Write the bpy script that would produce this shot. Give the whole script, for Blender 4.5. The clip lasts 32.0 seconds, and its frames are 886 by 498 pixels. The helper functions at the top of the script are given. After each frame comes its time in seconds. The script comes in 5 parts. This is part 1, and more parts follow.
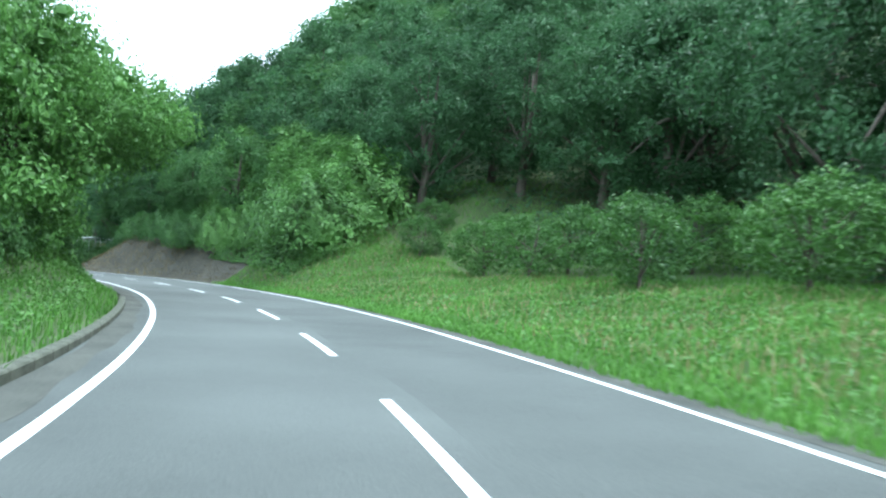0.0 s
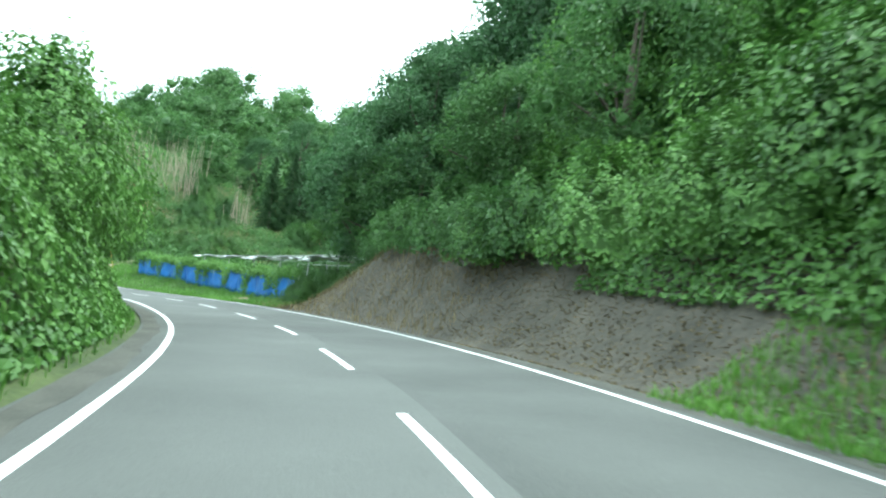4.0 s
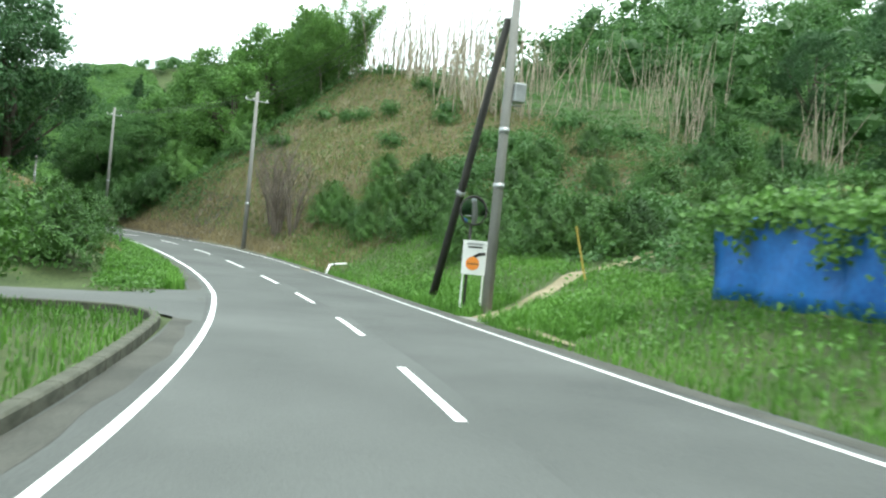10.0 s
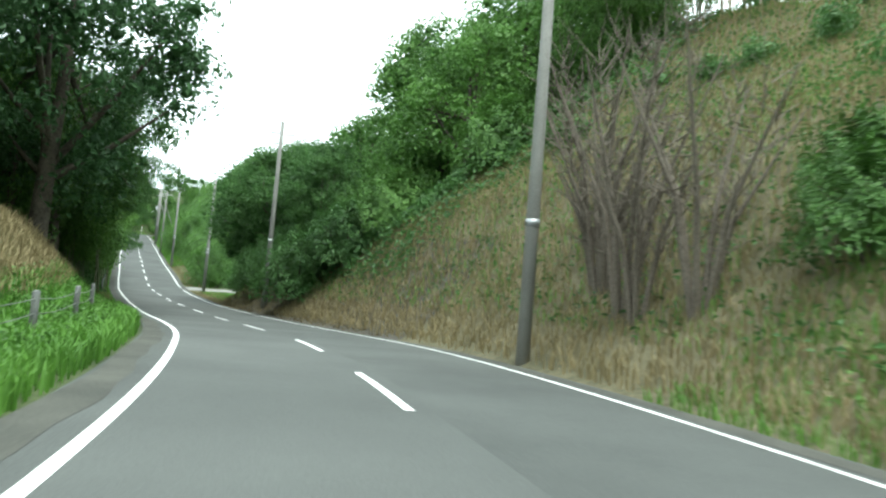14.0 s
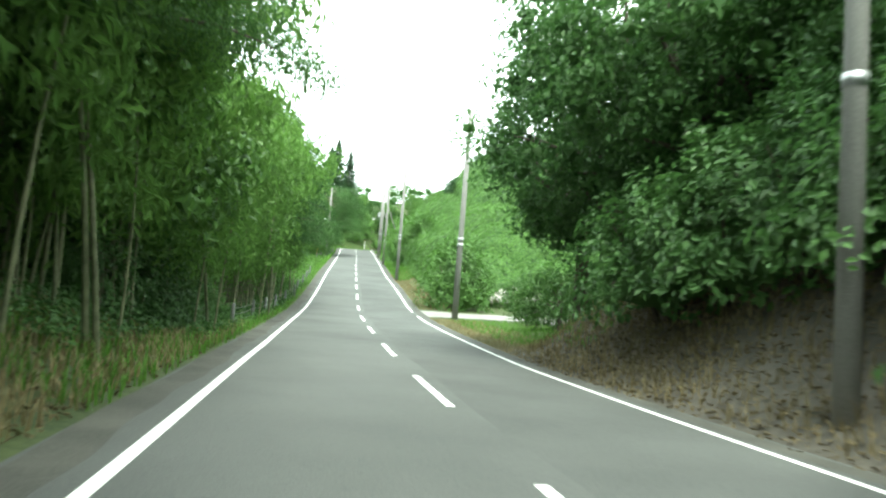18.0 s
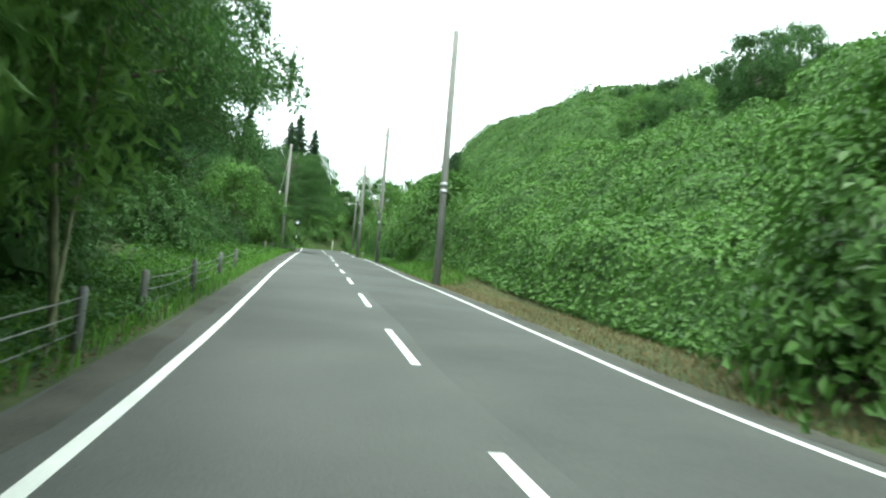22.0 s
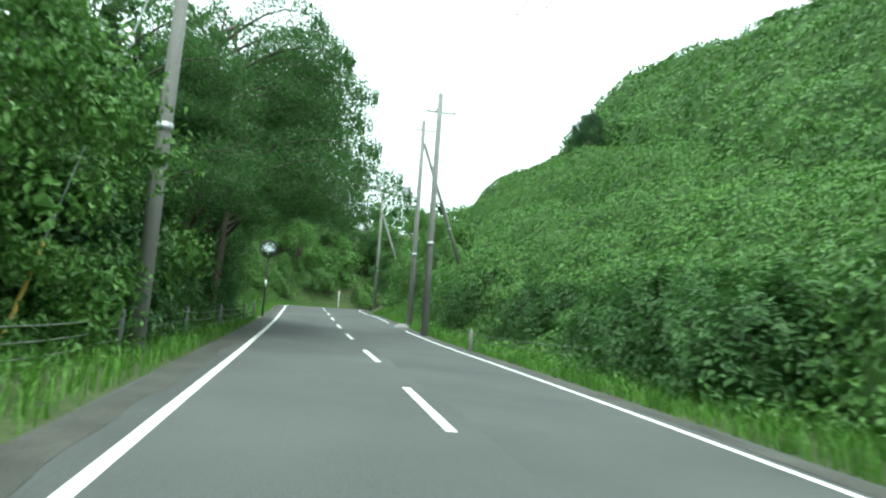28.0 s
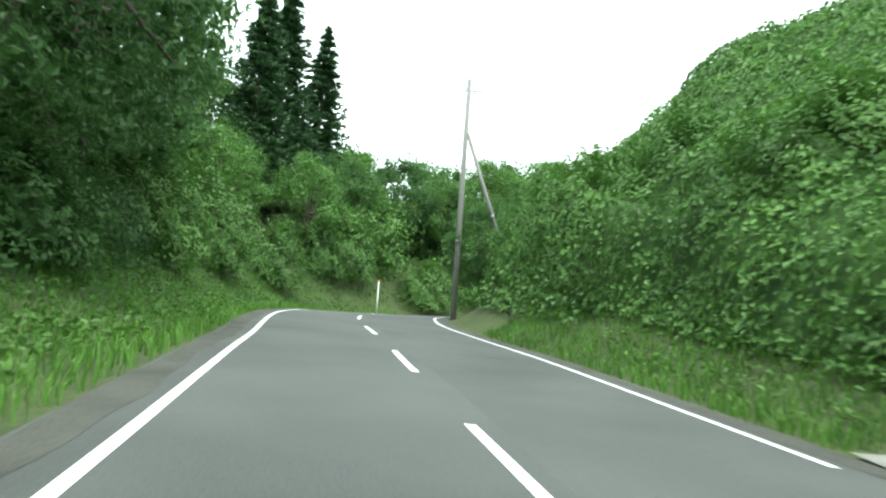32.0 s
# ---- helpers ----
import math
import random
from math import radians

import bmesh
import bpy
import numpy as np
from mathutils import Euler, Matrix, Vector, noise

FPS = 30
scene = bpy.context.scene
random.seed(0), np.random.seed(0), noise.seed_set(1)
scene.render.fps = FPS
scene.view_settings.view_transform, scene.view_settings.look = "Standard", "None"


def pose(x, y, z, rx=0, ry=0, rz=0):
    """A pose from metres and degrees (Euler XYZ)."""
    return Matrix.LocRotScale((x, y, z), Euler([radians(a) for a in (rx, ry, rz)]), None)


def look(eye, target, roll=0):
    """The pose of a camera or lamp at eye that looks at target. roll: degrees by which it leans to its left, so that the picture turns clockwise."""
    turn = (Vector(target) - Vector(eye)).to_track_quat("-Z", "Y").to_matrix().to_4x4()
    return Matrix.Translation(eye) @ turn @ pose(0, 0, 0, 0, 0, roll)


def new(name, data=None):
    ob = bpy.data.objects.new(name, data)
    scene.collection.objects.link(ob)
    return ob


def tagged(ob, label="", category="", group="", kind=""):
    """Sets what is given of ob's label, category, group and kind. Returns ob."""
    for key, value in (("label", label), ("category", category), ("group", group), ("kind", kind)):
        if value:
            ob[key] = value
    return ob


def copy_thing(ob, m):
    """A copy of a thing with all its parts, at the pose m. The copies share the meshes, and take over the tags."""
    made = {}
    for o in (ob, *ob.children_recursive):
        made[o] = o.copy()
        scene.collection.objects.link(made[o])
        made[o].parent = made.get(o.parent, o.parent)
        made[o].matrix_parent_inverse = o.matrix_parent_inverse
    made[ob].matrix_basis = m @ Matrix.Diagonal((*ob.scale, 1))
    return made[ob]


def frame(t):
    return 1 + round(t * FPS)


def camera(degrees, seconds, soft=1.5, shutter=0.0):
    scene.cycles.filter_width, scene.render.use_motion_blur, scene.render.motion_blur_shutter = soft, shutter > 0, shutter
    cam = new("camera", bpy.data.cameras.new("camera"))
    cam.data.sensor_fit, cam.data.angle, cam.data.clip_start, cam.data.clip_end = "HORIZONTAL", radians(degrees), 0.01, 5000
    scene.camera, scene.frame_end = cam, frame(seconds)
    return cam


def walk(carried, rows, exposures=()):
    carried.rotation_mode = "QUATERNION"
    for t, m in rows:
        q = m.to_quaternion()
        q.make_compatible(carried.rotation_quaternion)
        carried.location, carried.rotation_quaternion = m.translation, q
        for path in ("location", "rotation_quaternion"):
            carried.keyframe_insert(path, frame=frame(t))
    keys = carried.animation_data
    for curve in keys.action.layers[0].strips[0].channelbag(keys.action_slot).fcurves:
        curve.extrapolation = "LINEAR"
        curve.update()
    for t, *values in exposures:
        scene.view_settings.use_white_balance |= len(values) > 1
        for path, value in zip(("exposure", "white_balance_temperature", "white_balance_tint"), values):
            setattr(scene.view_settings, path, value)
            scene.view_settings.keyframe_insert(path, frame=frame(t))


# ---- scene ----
cam = camera(57.56, 32.0, 2.2, 0.3)
PATH = [
    (0, 0.293, 0.071, 0.025, 91.79, -6.74, -0.20),
    (0.5, -0.615, 4.843, -0.073, 91.77, -6.73, 2.70),
    (1, -1.781, 9.563, -0.155, 91.86, -6.65, 5.28),
    (1.5, -3.058, 14.246, -0.246, 91.90, -6.49, 7.60),
    (2, -4.559, 18.882, -0.339, 91.91, -6.47, 9.95),
    (2.5, -6.260, 23.534, -0.442, 92.00, -6.70, 12.39),
    (3, -8.204, 28.165, -0.575, 92.00, -7.03, 14.82),
    (3.5, -10.284, 32.763, -0.717, 91.96, -7.39, 17.22),
    (4, -12.517, 37.374, -0.861, 91.90, -6.99, 19.21),
    (4.5, -14.943, 41.954, -0.996, 91.67, -6.49, 21.59),
    (5, -17.593, 46.460, -1.141, 91.23, -6.05, 24.58),
    (5.5, -20.500, 50.856, -1.322, 90.76, -5.67, 27.84),
    (6, -23.753, 55.061, -1.546, 90.69, -5.42, 30.53),
    (6.5, -27.175, 59.142, -1.790, 90.70, -5.38, 33.07),
    (7, -30.718, 63.116, -2.024, 90.70, -5.38, 35.46),
    (7.5, -34.471, 66.936, -2.270, 90.79, -5.45, 37.86),
    (8, -38.300, 70.556, -2.536, 90.71, -5.66, 40.23),
    (8.5, -42.194, 73.979, -2.780, 90.55, -5.45, 42.52),
    (9, -46.209, 77.214, -3.021, 90.43, -5.16, 44.54),
    (9.5, -50.252, 80.248, -3.284, 90.31, -5.25, 46.64),
    (10, -54.386, 83.041, -3.547, 90.10, -5.26, 48.74),
    (10.5, -58.532, 85.654, -3.823, 90.02, -5.67, 50.85),
    (11, -62.845, 88.099, -4.043, 90.44, -5.97, 52.83),
    (11.5, -67.178, 90.446, -4.153, 91.29, -5.73, 54.65),
    (12, -71.510, 92.620, -4.204, 92.21, -5.26, 56.35),
    (12.5, -75.883, 94.663, -4.233, 92.83, -5.26, 58.14),
    (13, -80.267, 96.552, -4.216, 93.52, -5.47, 59.94),
    (13.5, -84.664, 98.294, -4.162, 94.11, -5.44, 61.95),
    (14, -89.235, 99.821, -4.079, 95.68, -4.75, 64.69),
    (14.5, -93.932, 101.120, -3.910, 96.30, -4.23, 67.70),
    (15, -98.724, 102.174, -3.729, 96.13, -4.05, 70.55),
    (15.5, -103.590, 102.991, -3.610, 96.02, -4.16, 73.10),
    (16, -108.557, 103.569, -3.490, 95.71, -4.43, 75.63),
    (16.5, -113.644, 103.926, -3.372, 95.59, -4.69, 77.90),
    (17, -118.761, 104.127, -3.296, 95.54, -4.72, 79.63),
    (17.5, -123.902, 104.279, -3.202, 95.70, -4.54, 80.19),
    (18, -129.049, 104.455, -3.045, 95.83, -4.62, 80.21),
    (18.5, -134.205, 104.507, -2.869, 95.90, -4.40, 80.26),
    (19, -139.358, 104.546, -2.657, 95.90, -4.14, 80.28),
    (19.5, -144.492, 104.708, -2.504, 95.97, -4.02, 80.03),
    (20, -149.685, 104.838, -2.343, 96.12, -4.03, 79.34),
    (20.5, -154.900, 104.998, -2.072, 96.56, -4.24, 78.55),
    (21, -160.102, 105.181, -1.794, 96.55, -4.59, 78.12),
    (21.5, -165.295, 105.436, -1.548, 96.64, -4.65, 77.66),
    (22, -170.441, 105.718, -1.229, 96.91, -4.57, 77.32),
    (22.5, -175.508, 105.979, -0.781, 97.80, -4.37, 77.00),
    (23, -180.541, 106.235, -0.237, 99.07, -4.35, 76.74),
    (23.5, -185.485, 106.508, 0.359, 100.24, -4.60, 76.88),
    (24, -190.374, 106.721, 0.986, 101.07, -4.49, 77.11),
    (24.5, -195.255, 106.941, 1.598, 101.58, -4.30, 77.40),
    (25, -200.098, 107.108, 2.195, 101.69, -4.09, 77.54),
    (25.5, -204.941, 107.345, 2.800, 101.52, -3.98, 77.59),
    (26, -209.788, 107.603, 3.406, 101.15, -3.99, 77.71),
    (26.5, -214.640, 107.859, 4.012, 100.82, -3.99, 77.69),
    (27, -219.501, 108.129, 4.608, 100.61, -3.92, 77.47),
    (27.5, -224.371, 108.425, 5.180, 100.50, -3.82, 77.17),
    (28, -229.253, 108.718, 5.721, 100.36, -3.79, 77.03),
    (28.5, -234.194, 109.001, 6.279, 100.24, -3.89, 76.95),
    (29, -239.165, 109.323, 6.833, 100.11, -4.03, 76.92),
    (29.5, -244.078, 109.607, 7.384, 99.93, -3.72, 77.18),
    (30, -249.004, 109.827, 7.942, 99.79, -3.68, 77.34),
    (30.5, -253.905, 110.096, 8.486, 99.62, -3.56, 77.58),
    (31, -258.847, 110.315, 9.034, 99.42, -3.54, 77.81),
    (31.5, -263.789, 110.500, 9.587, 99.61, -3.84, 77.95),
    (32, -268.715, 110.689, 10.146, 99.79, -4.15, 78.08),
]
walk(cam, [(t, pose(x, y, z, rx, ry, rz)) for t, x, y, z, rx, ry, rz in PATH],
     [(0, 1.8, 5350, -4), (2, 1.85, 5350, -5), (3, 1.9, 5600, -11), (6, 1.75, 5900, -5), (7, 1.68, 5900, -8), (9, 1.55, 6200, -5), (11, 1.45, 6200, -4), (13, 1.4, 6100, -6), (16, 1.9, 6400, -4), (17, 2.2, 6450, -5), (18, 2.2, 6500, -9), (19.5, 1.6, 6400, -14), (21, 1.5, 6300, -14), (22, 1.35, 6300, -10), (23, 1.3, 6400, -12), (24, 1.05, 5800, -12), (25, 0.7, 5600, -11), (27.5, 1.1, 6000, -12), (28, 1.25, 6000, -11), (29, 1.4, 6100, -8), (30, 1.4, 6200, -5), (31, 1.5, 6250, -5), (32, 1.5, 6250, -6)])

# ------------------------------------------------------------ world and light
world = bpy.data.worlds.new("overcast_sky")
scene.world = world
world.use_nodes = True
wn, wl = world.node_tree.nodes, world.node_tree.links
wn.clear()
w_sky = wn.new("ShaderNodeTexSky")
w_sky.sky_type, w_sky.sun_disc = "NISHITA", False
w_sky.sun_elevation, w_sky.sun_rotation = radians(66), radians(80)
w_sky.dust_density, w_sky.air_density = 3.0, 1.0
w_coord = wn.new("ShaderNodeTexCoord")
w_noise = wn.new("ShaderNodeTexNoise")
w_noise.inputs["Scale"].default_value, w_noise.inputs["Detail"].default_value = 1.7, 5.0
w_ramp = wn.new("ShaderNodeValToRGB")
w_ramp.color_ramp.elements[0].position, w_ramp.color_ramp.elements[1].position = 0.36, 0.56
w_ramp.color_ramp.elements[0].color, w_ramp.color_ramp.elements[1].color = (0.62, 0.62, 0.62, 1), (0.97, 0.97, 0.97, 1)
w_mix = wn.new("ShaderNodeMix")
w_mix.data_type = "RGBA"
w_mix.inputs["B"].default_value = (9.6, 10.0, 10.2, 1)      # thin bright cloud over the blue
w_bg, w_out = wn.new("ShaderNodeBackground"), wn.new("ShaderNodeOutputWorld")
w_bg.inputs["Strength"].default_value = 0.11
wl.new(w_coord.outputs["Generated"], w_noise.inputs["Vector"])
wl.new(w_noise.outputs["Fac"], w_ramp.inputs["Fac"])
wl.new(w_ramp.outputs["Color"], w_mix.inputs["Factor"])
wl.new(w_sky.outputs["Color"], w_mix.inputs["A"])
wl.new(w_mix.outputs["Result"], w_bg.inputs["Color"])
wl.new(w_bg.outputs["Background"], w_out.inputs["Surface"])

sun = new("sun", bpy.data.lights.new("sun", "SUN"))
sun.data.energy, sun.data.angle, sun.data.color = 1.3, radians(20), (1.0, 0.96, 0.9)
sun.matrix_world = look((0, 0, 60), (-24, -4, 0))


# ------------------------------------------------------------ materials
def material(name, rough=0.8, spec=0.3, metal=0.0):
    m = bpy.data.materials.new(name)
    m.use_nodes = True
    b = m.node_tree.nodes["Principled BSDF"]
    b.inputs["Roughness"].default_value, b.inputs["Metallic"].default_value = rough, metal
    b.inputs["Specular IOR Level"].default_value = spec
    return m, m.node_tree.nodes, m.node_tree.links, b


def blotchy(name, dark, light, scale=0.4, fine=30.0, rough=0.85, bump=0.15, mid=None, spec=0.3, metal=0.0):
    """A surface that varies at two scales, with fine relief."""
    m, n, l, b = material(name, rough, spec, metal)
    tc = n.new("ShaderNodeTexCoord")
    big, small = n.new("ShaderNodeTexNoise"), n.new("ShaderNodeTexNoise")
    for t, s in ((big, scale), (small, fine)):
        t.inputs["Scale"].default_value, t.inputs["Detail"].default_value = s, 6.0
        l.new(tc.outputs["Object"], t.inputs["Vector"])
    add = n.new("ShaderNodeMath")
    add.operation = "MULTIPLY_ADD"
    add.inputs[1].default_value = 0.5
    half = n.new("ShaderNodeMath")
    half.operation, half.inputs[1].default_value = "MULTIPLY", 0.5
    l.new(small.outputs["Fac"], half.inputs[0])
    l.new(big.outputs["Fac"], add.inputs[0])
    l.new(half.outputs[0], add.inputs[2])
    r = n.new("ShaderNodeValToRGB")
    r.color_ramp.elements[0].position, r.color_ramp.elements[1].position = 0.36, 0.64
    r.color_ramp.elements[0].color, r.color_ramp.elements[1].color = (*dark, 1), (*light, 1)
    if mid:
        r.color_ramp.elements.new(0.5).color = (*mid, 1)
    l.new(add.outputs[0], r.inputs["Fac"])
    l.new(r.outputs["Color"], b.inputs["Base Color"])
    bu = n.new("ShaderNodeBump")
    bu.inputs["Strength"].default_value, bu.inputs["Distance"].default_value = bump, 0.02
    l.new(small.outputs["Fac"], bu.inputs["Height"])
    l.new(bu.outputs["Normal"], b.inputs["Normal"])
    return m


def leafy(name, dark, light, rough=0.55, thin=0.3, patch=0.25):
    """Leaves: each has its own shade, and whole patches differ."""
    m, n, l, b = material(name, rough, 0.35)
    g, tc, oi = n.new("ShaderNodeNewGeometry"), n.new("ShaderNodeTexCoord"), n.new("ShaderNodeObjectInfo")
    t = n.new("ShaderNodeTexNoise")
    t.inputs["Scale"].default_value, t.inputs["Detail"].default_value, t.inputs["Roughness"].default_value = patch, 5.0, 0.62
    l.new(g.outputs["Position"], t.inputs["Vector"])
    mix = n.new("ShaderNodeMath")
    mix.operation, mix.inputs[1].default_value = "MULTIPLY_ADD", 0.32
    l.new(g.outputs["Random Per Island"], mix.inputs[0])
    sc = n.new("ShaderNodeMath")
    sc.operation, sc.inputs[1].default_value = "MULTIPLY", 0.8
    l.new(t.outputs["Fac"], sc.inputs[0])
    l.new(sc.outputs[0], mix.inputs[2])
    ad = n.new("ShaderNodeMath")
    ad.operation, ad.inputs[1].default_value = "MULTIPLY_ADD", 0.16
    l.new(oi.outputs["Random"], ad.inputs[0])
    l.new(mix.outputs[0], ad.inputs[2])
    r = n.new("ShaderNodeValToRGB")
    r.color_ramp.elements[0].position, r.color_ramp.elements[1].position = 0.25, 0.9
    r.color_ramp.elements[0].color, r.color_ramp.elements[1].color = (*dark, 1), (*light, 1)
    l.new(ad.outputs[0], r.inputs["Fac"])
    l.new(r.outputs["Color"], b.inputs["Base Color"])
    tr, ms = n.new("ShaderNodeBsdfTranslucent"), n.new("ShaderNodeMixShader")
    ms.inputs["Fac"].default_value = thin
    l.new(r.outputs["Color"], tr.inputs["Color"])
    l.new(b.outputs["BSDF"], ms.inputs[1])
    l.new(tr.outputs["BSDF"], ms.inputs[2])
    l.new(ms.outputs["Shader"], n["Material Output"].inputs["Surface"])
    return m


ASPHALT = blotchy("asphalt", (0.05, 0.053, 0.051), (0.1, 0.104, 0.1), 0.3, 45, 0.88, 0.3, spec=0.35)
ASPHALT_EDGE = blotchy("old_asphalt", (0.042, 0.043, 0.038), (0.10, 0.098, 0.085), 0.8, 40, 0.95, 0.4)
PAINT = blotchy("road_paint", (0.62, 0.63, 0.61), (0.83, 0.84, 0.82), 1.2, 50, 0.7, 0.2)
WORN_PAINT = blotchy("worn_road_paint", (0.3, 0.3, 0.29), (0.76, 0.77, 0.75), 1.5, 18, 0.8, 0.2)
SOIL = blotchy("verge_soil", (0.03, 0.046, 0.017), (0.078, 0.1, 0.036), 0.5, 9, 0.95, 0.5)
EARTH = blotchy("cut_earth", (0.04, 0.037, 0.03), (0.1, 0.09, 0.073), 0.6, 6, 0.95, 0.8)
STRAW_SOIL = blotchy("dry_bank_soil", (0.06, 0.058, 0.032), (0.17, 0.148, 0.09), 0.5, 7, 0.95, 0.6)
CONCRETE = blotchy("concrete", (0.15, 0.147, 0.135), (0.29, 0.28, 0.26), 0.9, 30, 0.85, 0.2)
KERB = blotchy("mossy_concrete", (0.035, 0.038, 0.026), (0.12, 0.12, 0.095), 1.5, 25, 0.9, 0.3)
POLE = blotchy("pole_concrete", (0.17, 0.165, 0.155), (0.27, 0.265, 0.25), 0.8, 40, 0.8, 0.1)
DARK_POLE = blotchy("creosoted_pole", (0.03, 0.03, 0.028), (0.075, 0.07, 0.065), 1.0, 30, 0.85, 0.2)
STEEL = blotchy("galvanised_steel", (0.3, 0.31, 0.32), (0.48, 0.49, 0.5), 2, 40, 0.45, 0.05, metal=0.7)
RAIL = blotchy("dull_weathered_steel", (0.09, 0.095, 0.09), (0.22, 0.225, 0.215), 2, 30, 0.6, 0.1, metal=0.3)
BARK = blotchy("bark", (0.045, 0.038, 0.03), (0.14, 0.12, 0.095), 1.5, 14, 0.95, 0.6)
CULM = blotchy("bamboo_culm", (0.08, 0.095, 0.05), (0.22, 0.225, 0.13), 1.0, 8, 0.6, 0.1)
DEAD_CULM = blotchy("dead_bamboo", (0.18, 0.155, 0.11), (0.42, 0.37, 0.28), 1.0, 8, 0.8, 0.1)
TARP = blotchy("blue_tarpaulin", (0.012, 0.085, 0.32), (0.03, 0.17, 0.52), 0.7, 7, 0.5, 0.3, spec=0.5)
NET = blotchy("grey_net_film", (0.4, 0.42, 0.42), (0.62, 0.64, 0.64), 0.8, 12, 0.4, 0.2)
WHITE = blotchy("white_enamel", (0.68, 0.69, 0.68), (0.82, 0.82, 0.8), 1.0, 20, 0.45, 0.05, spec=0.5)
ORANGE = blotchy("orange_enamel", (0.72, 0.2, 0.03), (0.85, 0.33, 0.06), 3.0, 20, 0.5, 0.05)
YELLOW = blotchy("yellow_plastic", (0.4, 0.29, 0.06), (0.5, 0.38, 0.1), 2, 20, 0.5, 0.05)
BLACK = blotchy("black_plastic", (0.012, 0.012, 0.012), (0.03, 0.03, 0.03), 2, 20, 0.5, 0.05)
ROCK = blotchy("pale_rock", (0.24, 0.22, 0.2), (0.5, 0.48, 0.45), 1.2, 10, 0.9, 0.5)
SAND = blotchy("dry_dirt", (0.13, 0.11, 0.065), (0.31, 0.26, 0.17), 0.8, 14, 0.95, 0.5)
MIRROR = material("mirror_glass", 0.06, 0.5, 1.0)[0]
MIRROR.node_tree.nodes["Principled BSDF"].inputs["Base Color"].default_value = (0.82, 0.85, 0.86, 1)

# for the sheet below the vines: a dark green that paints in shade
VINE_SHADE = blotchy("vine_shade", (0.022, 0.055, 0.012), (0.075, 0.15, 0.032), 0.8, 6, 0.9, 0.5)
KUDZU = leafy("kudzu_leaves", (0.027, 0.077, 0.015), (0.150, 0.294, 0.062), 0.5, 0.3, 0.3)
BROAD = leafy("broad_leaves", (0.025, 0.07, 0.02), (0.1, 0.205, 0.055), 0.5, 0.4, 0.12)
DARK_LEAF = leafy("dark_leaves", (0.022, 0.06, 0.022), (0.08, 0.17, 0.062), 0.5, 0.35, 0.12)
MIKAN = leafy("orchard_leaves", (0.022, 0.062, 0.015), (0.094, 0.200, 0.037), 0.45, 0.25, 0.2)
BAMBOO = leafy("bamboo_leaves", (0.04, 0.1, 0.022), (0.17, 0.31, 0.07), 0.55, 0.48, 0.1)
CEDAR = leafy("cedar_needles", (0.022, 0.055, 0.022), (0.068, 0.135, 0.052), 0.7, 0.15, 0.1)
GRASS = leafy("green_grass", (0.038, 0.105, 0.013), (0.150, 0.315, 0.048), 0.6, 0.35, 0.3)
DRY = leafy("dry_grass", (0.11, 0.09, 0.04), (0.32, 0.26, 0.14), 0.8, 0.25, 0.35)
LITTER = leafy("leaf_litter", (0.05, 0.042, 0.022), (0.2, 0.16, 0.085), 0.85, 0.1, 0.5)
TWIG = blotchy("dead_twigs", (0.085, 0.07, 0.055), (0.2, 0.17, 0.14), 1.0, 20, 0.9, 0.2)


# ------------------------------------------------------------ plan: the road
# the guide line every 20 m, and the road's height every 10 m from station 0
ROAD = [(-1.8, -39.8), (1, -20), (0, 0), (-4.73, 19.4), (-12.63, 37.75), (-23.38, 54.57), (-36.93, 69.26), (-52.45,
        81.83), (-69.72, 91.88), (-88.18, 99.53), (-107.76, 103.38), (-127.74, 104.23), (-147.74, 104.63), (-167.72, 105.38),
        (-187.68, 106.63), (-207.66, 107.51), (-227.63, 108.56), (-247.59, 109.79), (-267.57, 110.81), (-285.55, 111.73),
        (-303.52, 112.65), (-315.84, 116.58), (-324.56, 126.24), (-327.23, 136.69), (-327.85, 155.94), (-328.33, 175.99)]
RISE = [-1.2, -1.43, -1.62, -1.85, -2.14, -2.46, -2.86, -3.29, -3.73, -4.22, -4.73, -5.22, -5.43, -5.49, -5.35, -4.99, -4.68, -4.56, -4.4, -4.08, -3.7, -3.25, -2.73, -1.88, -0.63, 0.66, 1.86, 3.09, 4.3, 5.44, 6.51, 7.56, 8.69, 9.91, 11.1, 12.26, 13.38, 14.25, 14.95, 15.5, 15.93, 16.28, 16.55]
RP = np.c_[np.array(ROAD), np.zeros(len(ROAD))]


def dense_line(p, step=0.25):
    """Catmull-Rom through the points, resampled evenly."""
    q = np.vstack([2 * p[0] - p[1], p, 2 * p[-1] - p[-2]])
    out = []
    for i in range(1, len(q) - 2):
        u = np.linspace(0, 1, 80, endpoint=False)[:, None]
        a, b, c, d = q[i - 1:i + 3]
        out.append(0.5 * (2 * b + (c - a) * u + (2 * a - 5 * b + 4 * c - d) * u**2 + (3 * b - a - 3 * c + d) * u**3))
    out = np.vstack(out + [q[-2:-1]])
    s = np.r_[0, np.cumsum(np.hypot(*np.diff(out[:, :2], axis=0).T))]
    even = np.arange(0, s[-1], step)
    return even, np.stack([np.interp(even, s, out[:, k]) for k in range(3)], 1)


